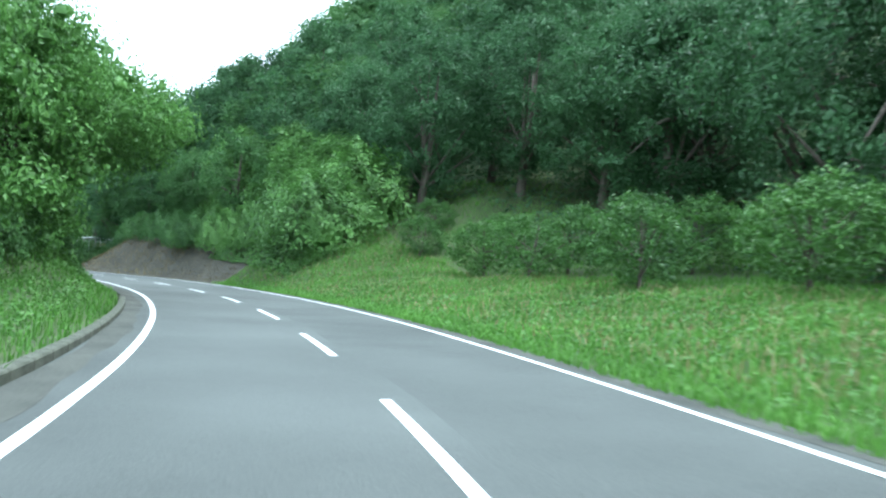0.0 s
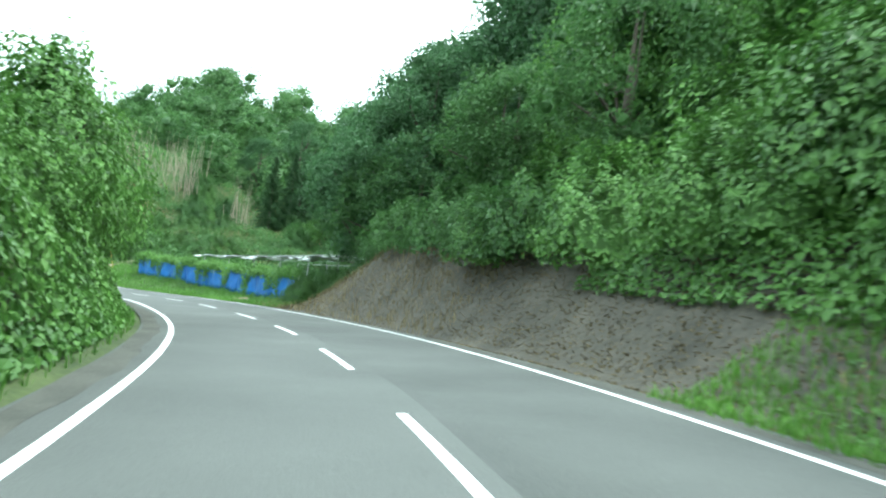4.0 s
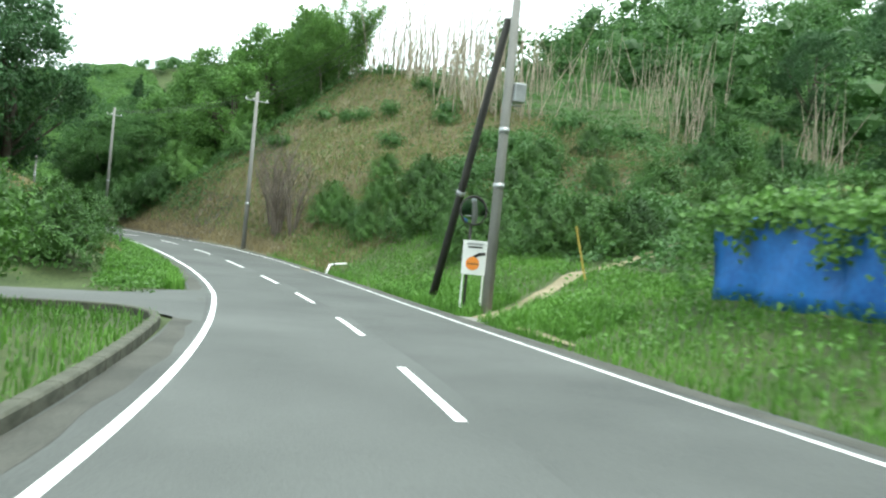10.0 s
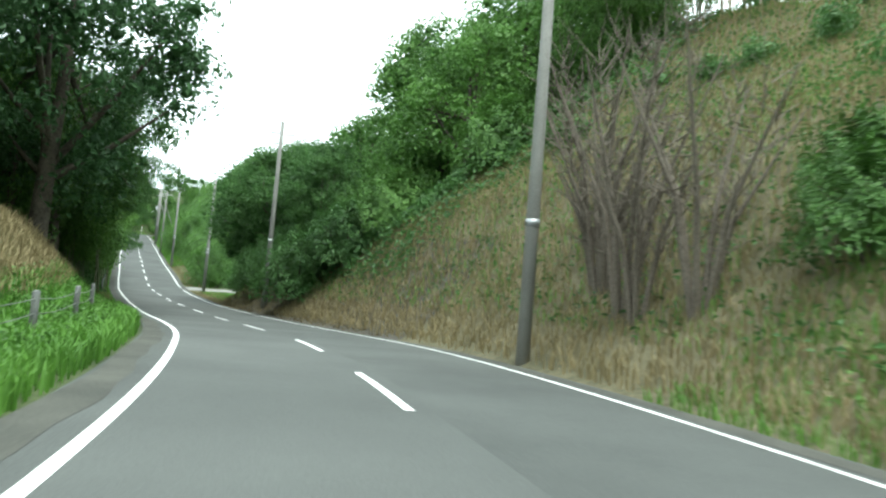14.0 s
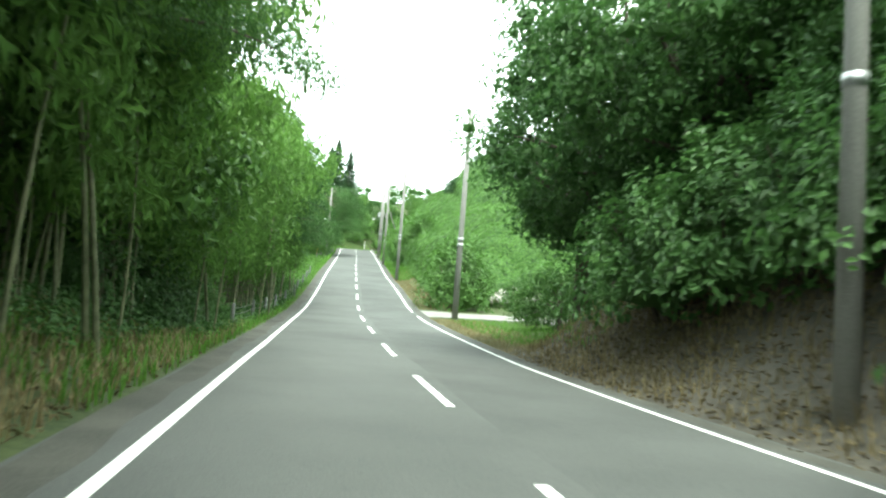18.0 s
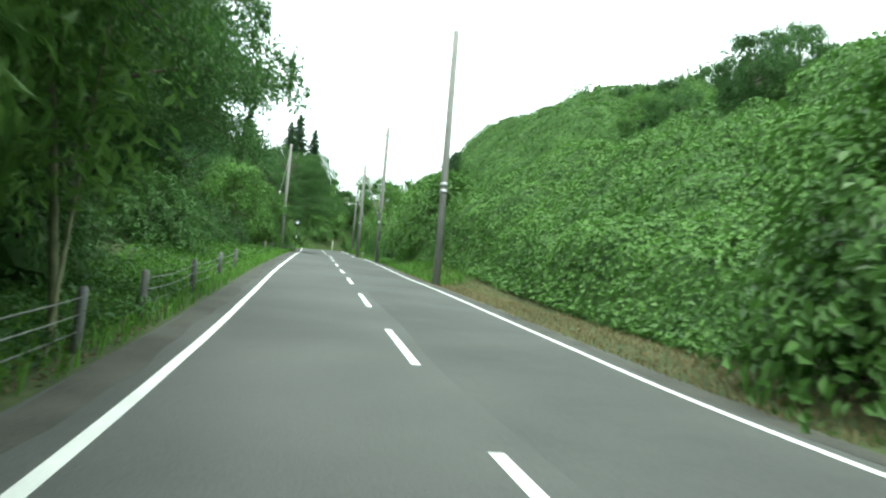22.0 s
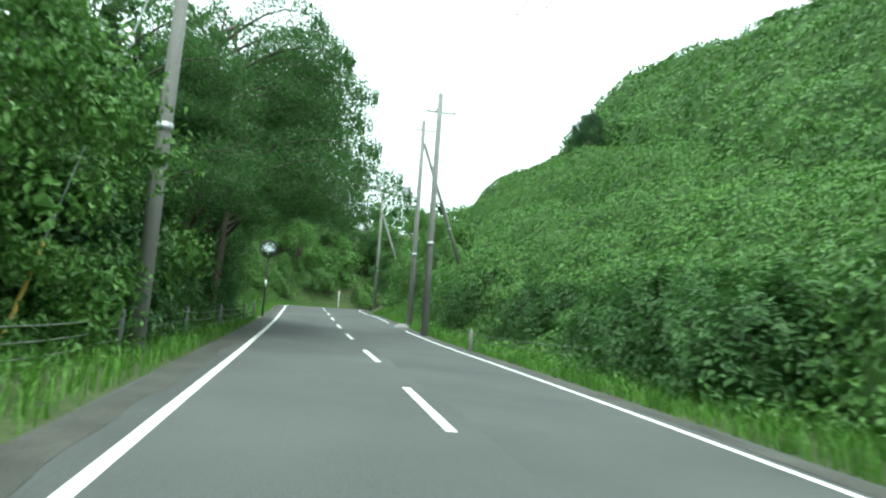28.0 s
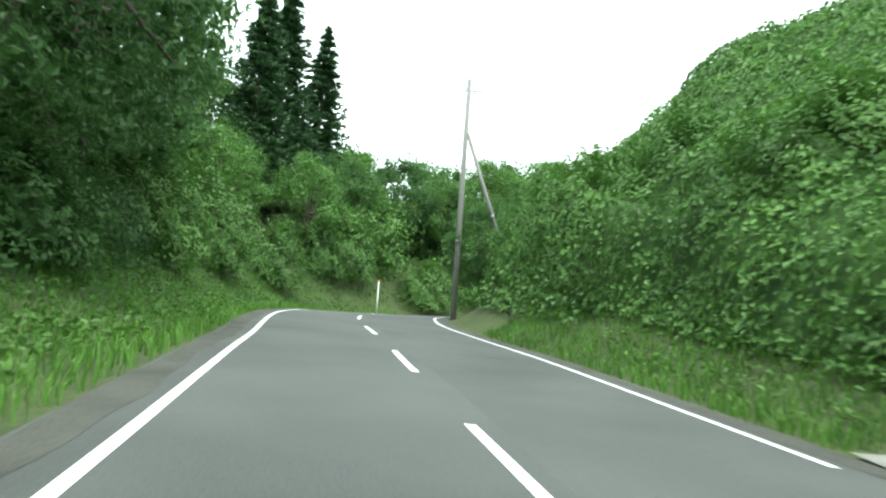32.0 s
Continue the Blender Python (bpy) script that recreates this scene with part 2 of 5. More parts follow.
# cross fall in degrees every 20 m, and the three painted lines every 8 m
BANKED = [3.66, 3.49, 3.45, 3.2, 2.65, 2.02, 1.44, 0.67, 0.52, 0.79, 0.04, 0.86, 0.29, -0.2, -0.23, -0.26, -0.17, -0.03, -0.04, -0.03]
LEFT_PAINT = [1.29, 1.45, 1.55, 1.62, 1.64, 1.72, 1.78, 1.78, 1.73, 1.69, 1.6, 1.56, 1.61, 1.57, 1.46, 1.34, 1.25, 1.36, 1.38, 1.29, 1.21, 1.18, 1.16, 1.16, 1.11, 1.05, 1.07, 1.11, 1.13, 1.29, 1.35, 1.31, 1.24, 1.18, 1.14, 1.14, 1.21, 1.32, 1.42, 1.47, 1.5, 1.55, 1.64, 1.63, 1.59, 1.54, 1.5, 1.46, 1.43, 1.41, 1.39]
MID_PAINT = [-1.48, -1.41, -1.32, -1.29, -1.3, -1.23, -1.18, -1.21, -1.32, -1.42, -1.52, -1.52, -1.44, -1.41, -1.51, -1.6, -1.53, -1.42, -1.43, -1.58, -1.68, -1.73, -1.88, -1.94, -1.96, -1.95, -1.91, -1.84, -1.67, -1.49, -1.37, -1.39, -1.5, -1.51, -1.47, -1.48, -1.5, -1.45, -1.4, -1.42, -1.41, -1.39, -1.36, -1.44, -1.52, -1.59, -1.65, -1.7, -1.74, -1.77, -1.79]
RIGHT_PAINT = [-4.57, -4.52, -4.48, -4.48, -4.49, -4.51, -4.51, -4.54, -4.58, -4.64, -4.71, -4.75, -4.74, -4.72, -4.69, -4.68, -4.69, -4.74, -4.82, -4.96, -5.09, -5.19, -5.21, -5.12, -4.99, -4.89, -4.87, -4.82, -4.68, -4.53, -4.45, -4.41, -4.39, -4.41, -4.43, -4.44, -4.44, -4.42, -4.43, -4.49, -4.57, -4.65, -4.71, -4.73, -4.75, -4.76, -4.78, -4.8, -4.81, -4.83, -4.84]
LINE_S, LINE_P = dense_line(RP)
LINE_S = LINE_S - LINE_S[((LINE_P - RP[2])**2).sum(1).argmin()]
LINE_P[:, 2] = np.interp(LINE_S, 10.0 * np.arange(len(RISE)), RISE)
LINE_P[:, 2] = np.convolve(np.pad(LINE_P[:, 2], 16, mode="edge"), np.ones(33) / 33, "valid")
LINE_T = np.gradient(LINE_P[:, :2], axis=0)
LINE_T = LINE_T / np.hypot(*LINE_T.T)[:, None]


def on_road(s, o, h=0.0):
    """World places at stations s (metres along the road), o metres to the left of the guide line, h over the road."""
    s, o, h = np.broadcast_arrays(np.asarray(s, float), np.asarray(o, float), np.asarray(h, float))
    p = np.stack([np.interp(s, LINE_S, LINE_P[:, k]) for k in range(3)], -1)
    t = np.stack([np.interp(s, LINE_S, LINE_T[:, k]) for k in range(2)], -1)
    t = t / np.hypot(t[..., 0], t[..., 1])[..., None]
    p[..., 0] -= t[..., 1] * o
    p[..., 1] += t[..., 0] * o
    p[..., 2] += h - np.clip(o, -8, 8) * np.tan(np.radians(np.interp(s, 20.0 * np.arange(len(BANKED)), BANKED)))    # banked bend
    return p


def heading(s):
    """Degrees of turn that lay +y along the road."""
    t = [np.interp(s, LINE_S, LINE_T[:, k]) for k in range(2)]
    return math.degrees(math.atan2(-t[0], t[1]))


def left_line(s):
    return np.interp(s, 8.0 * np.arange(len(LEFT_PAINT)), LEFT_PAINT)


def mid_line(s):
    return np.interp(s, 8.0 * np.arange(len(MID_PAINT)), MID_PAINT)


def right_line(s):
    return np.interp(s, 8.0 * np.arange(len(RIGHT_PAINT)), RIGHT_PAINT)


# distance past the edge line at which the bank starts, its run, its rise, and the slope beyond it
RIGHT_BANK = np.array([(-40, 1, 10, 1.8, .12), (22, 1, 10, 1.8, .14), (36, 1, 8, 1.6, .25), (46, 1, 4, 3, .35), (74, .8, 2.5, 3, .5),
                       (84, 1, 3.2, .5, .08), (95, 1, 3.2, .65, .09), (112, 1, 3.2, 1.3, .1), (124, .9, 5, 1.3, .16), (140, 1.2, 6, 2.4, .24), (150, .8, 8, 6.2, .4),
                       (163, .7, 7, 7.5, .6), (174, .6, 6, 6.5, .9), (190, .6, 5, 4, .6), (203, .6, 3.5, 2.4, .35), (208, 1.2, 6, .8, .15),
                       (224, 3, 16, .5, .45), (236, 3, 13, 1.6, .6), (246, 2.2, 8, 4.6, .66), (264, .8, 8, 5.6, .44), (284, 1.8, 10, 5, .45),
                       (302, 4, 10, 5.2, .72), (320, 2, 9, 7, 1.0), (340, .8, 6, 5, 1.05), (460, .8, 6, 5, .8)])
LEFT_BANK = np.array([(-40, 1.2, 5, .6, .1), (18, 1.2, 5, .6, .15), (28, 1, 3, 1.2, .35), (50, 1, 2.5, 3, .5), (74, 1, 2.5, 2.6, .4),
                      (86, 1, 3, .35, .03), (119, 1, 3, .3, .03), (122, 6, 5, .0, .03), (127, 6, 5, .0, .05), (131, 1, 3, .35, .1),
                      (140, 2.0, 4, 1.4, .3), (150, 2.2, 5, 2.8, .35), (176, 1.4, 4, 3.2, .3), (196, 1, 4, 1.4, .15), (208, 1.6, 6, -.7, -.05),
                      (240, 1.6, 6, -.3, .02), (262, 1.4, 5, 1.2, .25), (284, 1.6, 5, .2, .1), (322, 1.6, 5, -.3, .05), (336, 1.6, 5, 1.6, .45), (356, 1.6, 5, 3.4, .5), (460, 1.6, 5, 3.4, .5)])


# height of the wooded hill behind, and how far off it starts
FAR_HILL = np.array([(-40, 20, 22), (50, 40, 24), (84, 34, 26), (106, 23, 26), (124, 11, 26), (150, 5, 30), (180, 4, 30), (460, 2, 30)])


def lumps(x, y, size, seed=0.0):
    """Cheap smooth unevenness, about -1 to 1."""
    a = np.sin(x / size + seed) * np.cos(y / size * 1.13 - seed) + 0.6 * np.sin((x * 0.8 + y) / size * 1.9 + 2 * seed)
    return (a + 0.4 * np.sin((x - 0.7 * y) / size * 3.7 + 5 * seed)) / 2


def ground_height(s, o):
    """Height of the ground over the road at station s and offset o."""
    s, o = np.broadcast_arrays(np.asarray(s, float), np.asarray(o, float))
    z = np.full(s.shape, -0.06)
    for side, bank in ((1, LEFT_BANK), (-1, RIGHT_BANK)):
        d = (o - left_line(s)) if side > 0 else (right_line(s) - o)
        flat, run, rise, slope = (np.interp(s, bank[:, 0], bank[:, k]) for k in range(1, 5))
        u = np.clip((d - flat) / run, 0, 1)
        far = np.clip(d - flat - run, 0, 200)
        brow = np.interp(s, [128, 145, 200, 212, 220, 245], [26, 12, 12, 24, 24, 15]) if side < 0 else 26.0
        top = np.minimum(far, brow) + np.where(brow < 20, 0.22, 0.35) * np.clip(far - brow, 0, 40)
        up = rise * u * u * (3 - 2 * u) * 0.6 + rise * u * 0.4 + slope * top
        up = up + np.clip(d - flat - 0.3, 0, 3) * 0.07 * lumps(s, o, 1.7, 1.0) + np.clip(far, 0, 12) * 0.06 * lumps(s, o, 7, 2.0)
        if side < 0:
            rise2, from2 = np.interp(s, FAR_HILL[:, 0], FAR_HILL[:, 1]), np.interp(s, FAR_HILL[:, 0], FAR_HILL[:, 2])
            w = np.clip((d - from2) / 45, 0, 1)
            ridge = np.interp(s, [-40, 40, 90, 108, 120, 132, 150, 180, 215, 235], [8, 26, 42, 40, 33, 18, 10, 9, 6, 0])     # the high ridge beyond
            w3 = np.clip((d - 50) / 42, 0, 1)
            up = up + rise2 * w * w * (3 - 2 * w) + ridge * w3 * w3 * (3 - 2 * w3)
        z = np.where(d > 0, -0.06 + 0.03 * np.clip(d - 0.4, 0, 1) + up, z)
    return z


def on_ground(s, o, h=0.0):
    return on_road(s, o, ground_height(s, o) + h)


# ------------------------------------------------------------ mesh helpers
def mesh_of(name, verts, faces, mat, smooth=False):
    """A mesh from arrays: faces is one array of equal-sized faces."""
    verts, faces = np.asarray(verts, np.float32), np.asarray(faces, np.int32)
    me = bpy.data.meshes.new(name)
    k = faces.shape[1]
    me.vertices.add(len(verts))
    me.vertices.foreach_set("co", verts.ravel())
    me.loops.add(faces.size)
    me.loops.foreach_set("vertex_index", faces.ravel())
    me.polygons.add(len(faces))
    me.polygons.foreach_set("loop_start", np.arange(0, faces.size, k, dtype=np.int32))
    me.polygons.foreach_set("loop_total", np.full(len(faces), k, np.int32))
    me.polygons.foreach_set("use_smooth", np.full(len(faces), smooth))
    me.update(calc_edges=True)
    me.materials.append(mat)
    return me


def child(name, me, parent, label=""):
    ob = new(name, me)
    ob.parent = parent
    return tagged(ob, label)


def part(name, bm, mat, parent, label="", smooth=False):
    me = bpy.data.meshes.new(name)
    bm.to_mesh(me)
    bm.free()
    for p in me.polygons:
        p.use_smooth = smooth
    me.materials.append(mat)
    return child(name, me, parent, label)


def tube(points, radii, sides=7):
    """Verts and quads of a tapered tube along points."""
    points, radii = np.asarray(points, float), np.asarray(radii, float)
    t = np.gradient(points, axis=0)
    t = t / np.maximum(np.linalg.norm(t, axis=1), 1e-9)[:, None]
    ref = np.where(np.abs(t[:, 2:3]) > 0.9, [[1.0, 0, 0]], [[0, 0, 1.0]])
    a = np.cross(t, ref)
    a = a / np.linalg.norm(a, axis=1)[:, None]
    b = np.cross(t, a)
    ang = np.arange(sides) * 2 * np.pi / sides
    v = points[:, None] + radii[:, None, None] * (np.cos(ang)[None, :, None] * a[:, None] + np.sin(ang)[None, :, None] * b[:, None])
    n = len(points)
    i, j = np.meshgrid(np.arange(n - 1), np.arange(sides), indexing="ij")
    k = (j + 1) % sides
    f = np.stack([i * sides + j, i * sides + k, (i + 1) * sides + k, (i + 1) * sides + j], -1).reshape(-1, 4)
    v = v.reshape(-1, 3)
    # ends closed by a pinched ring
    return v, f


def joined(pieces):
    vs, fs, n = [], [], 0
    for v, f in pieces:
        vs.append(v)
        fs.append(f + n)
        n += len(v)
    return np.vstack(vs), np.vstack(fs)


def leaf_array(at, out, size, rng, droop=0.35, slim=0.55, spread=0.8, along=False):
    """Folded rhombic leaves that face outward and hang a little, or, along, point outward. Two triangles each."""
    n = len(at)
    size = np.broadcast_to(np.asarray(size, float), (n,)) * rng.uniform(0.7, 1.25, n)
    if along:
        way = out + rng.normal(0, spread, (n, 3)) + [0, 0, -droop]
        way = way / np.linalg.norm(way, axis=1)[:, None]
        up = out + rng.normal(0, 0.6, (n, 3)) + [0, 0, 0.9]
        side = np.cross(way, up)
    else:
        up = out + rng.normal(0, spread * 0.55, (n, 3)) + [0, 0, 0.3]
        up = up / np.linalg.norm(up, axis=1)[:, None]
        way = rng.normal(0, 0.7, (n, 3)) + [0, 0, -droop] + 0.3 * out
        way = way - up * (way * up).sum(1)[:, None]
        way = way / np.maximum(np.linalg.norm(way, axis=1), 1e-6)[:, None]
        side = np.cross(way, up)
    side = side / np.maximum(np.linalg.norm(side, axis=1), 1e-6)[:, None]
    nor = np.cross(side, way)
    a = at - way * size[:, None] * 0.5
    tip = at + way * size[:, None] * 0.5 - nor * (size * 0.1)[:, None]
    l = at + side * (size * slim * 0.5)[:, None] + nor * (size * 0.1)[:, None]
    r = at - side * (size * slim * 0.5)[:, None] + nor * (size * 0.1)[:, None]
    v = np.stack([a, l, tip, r], 1).reshape(-1, 3)
    i = np.arange(n)[:, None] * 4
    f = np.concatenate([i + [0, 1, 2], i + [0, 2, 3]], 1).reshape(-1, 3)
    return v, f


def blade_array(at, length, rng, lean=0.5, width=0.014):
    """Grass blades: bent strips of three triangles."""
    n = len(at)
    length = np.broadcast_to(np.asarray(length, float), (n,)) * rng.uniform(0.6, 1.3, n)
    ang = rng.uniform(0, 2 * np.pi, n)
    way = np.stack([np.cos(ang), np.sin(ang), 0 * ang], 1)
    side = np.stack([-np.sin(ang), np.cos(ang), 0 * ang], 1) * (width * (0.6 + length))[:, None]
    k = rng.uniform(0.1, lean, n)[:, None] * length[:, None]
    up = np.array([0, 0, 1.0]) * length[:, None]
    mid = at + way * k * 0.35 + up * 0.6
    tip = at + way * k * 1.3 + up * (1 - 0.25 * lean)
    v = np.stack([at - side, at + side, mid - side * 0.8, mid + side * 0.8, tip], 1).reshape(-1, 3)
    i = np.arange(n)[:, None] * 5
    f = np.concatenate([i + [0, 1, 3], i + [0, 3, 2], i + [2, 3, 4]], 1).reshape(-1, 3)
    return v, f


# ------------------------------------------------------------ ground, road and markings
def sweep(s, o, h):
    """Grid of verts over stations s (n) and offsets o (n x m), heights h (n x m)."""
    v = on_road(s[:, None], o, h).reshape(-1, 3)
    n, m = o.shape
    i, j = np.meshgrid(np.arange(n - 1), np.arange(m - 1), indexing="ij")
    f = np.stack([i * m + j + 1, i * m + j, (i + 1) * m + j, (i + 1) * m + j + 1], -1).reshape(-1, 4)
    return v, f


def strip(name, s0, s1, oa, ob, lift, mat, step=1.0):
    """A flat band on the road between two offset functions (oa to the left of ob)."""
    s = np.linspace(s0, s1, max(2, int((s1 - s0) / step) + 1))
    o = np.stack([ob(s), oa(s)], 1)
    v, f = sweep(s, o, np.full(o.shape, lift))
    return mesh_of(name, v, f, mat)


S_ALL = np.arange(-40, LINE_S[-1] - 2, 1.25)
D_OUT = np.r_[0, 0.35, 0.8, 1.2, 1.6, 2.1, 2.7, 3.4, 4.2, 5.1, 6.2, 7.5, 9, 11, 13.5, 16.5, 20, 24, 29, 35, 42, 50, 60, 75, 92]
NARROW = np.interp(S_ALL, [335, 356], [1, 0.19])[:, None]      # inside of the last bend
GO = np.concatenate([(right_line(S_ALL)[:, None] - 0.02 - D_OUT[None, ::-1] * NARROW), np.stack([mid_line(S_ALL)], 1), left_line(S_ALL)[:, None] + 0.02 + D_OUT[None]], 1)
gv, gf = sweep(S_ALL, GO, ground_height(S_ALL[:, None], GO))
gs, go = np.broadcast_arrays(S_ALL[:, None], GO)
gs, gd = (gs[:-1, :-1] + 0.6).ravel(), (right_line(S_ALL)[:, None] - GO)[:-1, :-1].ravel()
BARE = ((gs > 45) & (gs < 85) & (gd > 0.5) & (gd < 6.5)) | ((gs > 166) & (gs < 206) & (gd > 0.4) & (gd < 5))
STRAW = (gs > 142) & (gs < 190) & (gd > 0.8) & (gd < 27) & ~BARE
# the sheet goes on, low, to the horizon
ang = np.arange(48) * 2 * np.pi / 48
rings = [np.stack([-150 + r * np.cos(ang), 90 + r * np.sin(ang), np.full(48, z)], 1) for r, z in ((0.5, -9), (150, -8), (250, -7), (330, -3), (430, 0), (900, 3), (2600, 4))]
rv = np.vstack(rings)
ri, rj = np.meshgrid(np.arange(len(rings) - 1), np.arange(48), indexing="ij")
rf = np.stack([ri * 48 + rj, (ri + 1) * 48 + rj, (ri + 1) * 48 + (rj + 1) % 48, ri * 48 + (rj + 1) % 48], -1).reshape(-1, 4)
ground = tagged(new("ground", mesh_of("ground", *joined([(gv, gf), (rv, rf)]), SOIL, True)), "dark grassy earth verges and rising hillsides beside the road", "ground", kind="structure")

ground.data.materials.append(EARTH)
ground.data.materials.append(STRAW_SOIL)
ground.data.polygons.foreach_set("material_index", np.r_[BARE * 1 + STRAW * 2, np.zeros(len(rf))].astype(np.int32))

road = tagged(new("road", strip("road", -40, LINE_S[-1] - 3, lambda s: left_line(s) + 0.75, lambda s: right_line(s) - 0.6, 0.0, ASPHALT)),
              "grey asphalt country road with white markings", "road", kind="structure")
# the two lanes were laid at different times
LANE = blotchy("lighter_asphalt", (0.055, 0.058, 0.056), (0.106, 0.11, 0.106), 0.25, 50, 0.86, 0.25, spec=0.35)
child("lane_surface", strip("lane_surface", -38, LINE_S[-1] - 6, lambda s: left_line(s) + 0.02, lambda s: mid_line(s) - 0.3 + 0.04 * np.sin(s * 0.6), 0.003, LANE), road, "slightly paler asphalt lane")
lines = [("edge_line", -38, 96, left_line, 0.125, PAINT), ("edge_line", 96, 222.7, left_line, 0.125, PAINT), ("edge_line", 223.2, LINE_S[-1] - 6, left_line, 0.125, PAINT),
         ("edge_line", -38, 96, right_line, 0.115, PAINT), ("edge_line", 96, 150, right_line, 0.11, WORN_PAINT), ("edge_line", 150, 223.2, right_line, 0.11, PAINT), ("edge_line", 226.6, 319.5, right_line, 0.11, PAINT),
         ("edge_line", 323.3, 325.0, right_line, 0.09, WORN_PAINT), ("edge_line", 328.2, LINE_S[-1] - 6, right_line, 0.11, PAINT)]
for name, a, b, fn, w, mat in lines:
    child(name, strip(name, a, b, lambda s, fn=fn, w=w: fn(s) + w / 2, lambda s, fn=fn, w=w: fn(s) - w / 2, 0.006, mat), road, "solid white painted edge line")
for name, fn, a, b in (("shoulder", left_line, 0.3, 0.72), ("shoulder", right_line, -0.55, -0.22)):
    child(name, strip(name, -38, LINE_S[-1] - 6, lambda s, fn=fn, b=b: fn(s) + b + 0.04 * np.sin(s * 0.9), lambda s, fn=fn, a=a: fn(s) + a + 0.05 * np.sin(s * 0.7) + 0.03 * np.sin(s * 2.3), 0.004, ASPHALT_EDGE, 0.5), road, "dirty dark edge of the asphalt")
DASH_ENDS = [-24.5, -16.3, -8.2, -0, 8.1, 16.1, 24, 31.9, 39.7, 47.9, 56.1, 64.4, 72.4, 81.2, 89.3, 97.5, 105.5, 113.6, 121.8, 130, 137.9, 146, 153.7, 161.7, 170.9, 178.8, 187.4, 195.6, 203.8, 212.5, 220.5, 228.6, 236.9, 245.1, 253.3, 261.1, 269.1, 277.1, 285.3, 293.5, 302.2, 311.7, 320.5, 329.2, 337.7, 346.8, 356.1, 365.2, 374.3, 383.2, 392.1, 400.8, 409.3, 417.7]
for end in DASH_ENDS:
    if -30 < end < LINE_S[-1] - 6:
        child("centre_dash", strip("centre_dash", end - 3.90, end, lambda q: mid_line(q) + 0.062, lambda q: mid_line(q) - 0.062, 0.006, PAINT), road)


# ------------------------------------------------------------ plants: one of each kind, then copies
def crown_leaves(centres, radii, per, size, seed, droop=0.35, slim=0.55, flat=0.8, spread=0.8, shell=0.45):
    rng = np.random.default_rng(seed)
    c = np.repeat(centres, per, axis=0)
    r = np.repeat(radii, per)
    d = rng.normal(0, 1, (len(c), 3))
    d = d / np.linalg.norm(d, axis=1)[:, None]
    rad = r * (shell + (1 - shell) * rng.random(len(c))) * rng.uniform(0.85, 1.12, len(c))
    at = c + d * rad[:, None] * [1, 1, flat]
    return leaf_array(at, d, size, rng, droop, slim, spread)


ICO = bmesh.new()
bmesh.ops.create_icosphere(ICO, subdivisions=1, radius=1.0)
ICO_V = np.array([v.co[:] for v in ICO.verts])
ICO_F = np.array([[v.index for v in f.verts] for f in ICO.faces])
ICO.free()


def cores(centres, radii, seed, flat=0.8):
    """Dense lumpy hearts of leaf clumps."""
    n, k = len(centres), len(ICO_V)
    r = np.random.default_rng(seed)
    wob = 1 + 0.3 * np.sin(ICO_V @ r.normal(0, 3, (3, n)) + r.uniform(0, 6, n)).T + r.normal(0, 0.06, (n, k))
    v = centres[:, None] + ICO_V[None] * (wob * np.asarray(radii)[:, None])[..., None] * [1, 1, flat]
    f = ICO_F[None] + (np.arange(n) * k)[:, None, None]
    return v.reshape(-1, 3), f.reshape(-1, 3)


def root(name, label, category, group=""):
    return tagged(new(name), label, category, group)


def broad_tree(label, mat, height=9.0, width=7.0, clumps=46, per=85, size=0.3, seed=1, low=0.3, clump=0.26, droop=0.35, name="tree", flat=0.8):
    """A trunk with limbs that carry clumps of leaves, uneven in outline."""
    rng = np.random.default_rng(seed)
    u = rng.normal(0, 1, (clumps, 3))
    u = u / np.linalg.norm(u, axis=1)[:, None] * rng.uniform(0.45, 1.0, clumps)[:, None]**0.6
    mid = height * (1 + low) / 2
    c = np.stack([u[:, 0] * width / 2, u[:, 1] * width / 2, mid + u[:, 2] * height * (1 - low) / 2], 1)
    c[:, :2] *= (1 - 0.3 * np.clip(u[:, 2:3], 0, 1))
    radii = width * clump * rng.uniform(0.55, 1.1, clumps)
    tree = root(name, label, "tree")
    wood = [tube([(0, 0, -0.5), (0.05, 0, height * 0.2), (0.15, 0.1, mid * 0.75), (0.1, 0.2, height * 0.85)], [height * 0.028, height * 0.022, height * 0.016, 0.03], 8)]
    for k in rng.choice(clumps, min(9, clumps), replace=False):
        z0 = height * rng.uniform(low * 0.7, 0.6)
        wood.append(tube([(0.05, 0.02, z0), (c[k] * [0.5, 0.5, 0] + [0, 0, z0 * 0.55 + c[k, 2] * 0.45]), c[k]], [height * 0.011, height * 0.007, 0.02], 5))
    child("trunk", mesh_of("trunk", *joined(wood), BARK, True), tree)
    child("crown", mesh_of("crown", *joined([cores(c, radii * 0.2, seed + 70, flat), crown_leaves(c, radii, per, size, seed + 50, droop, flat=flat)]), mat), tree)
    return tree


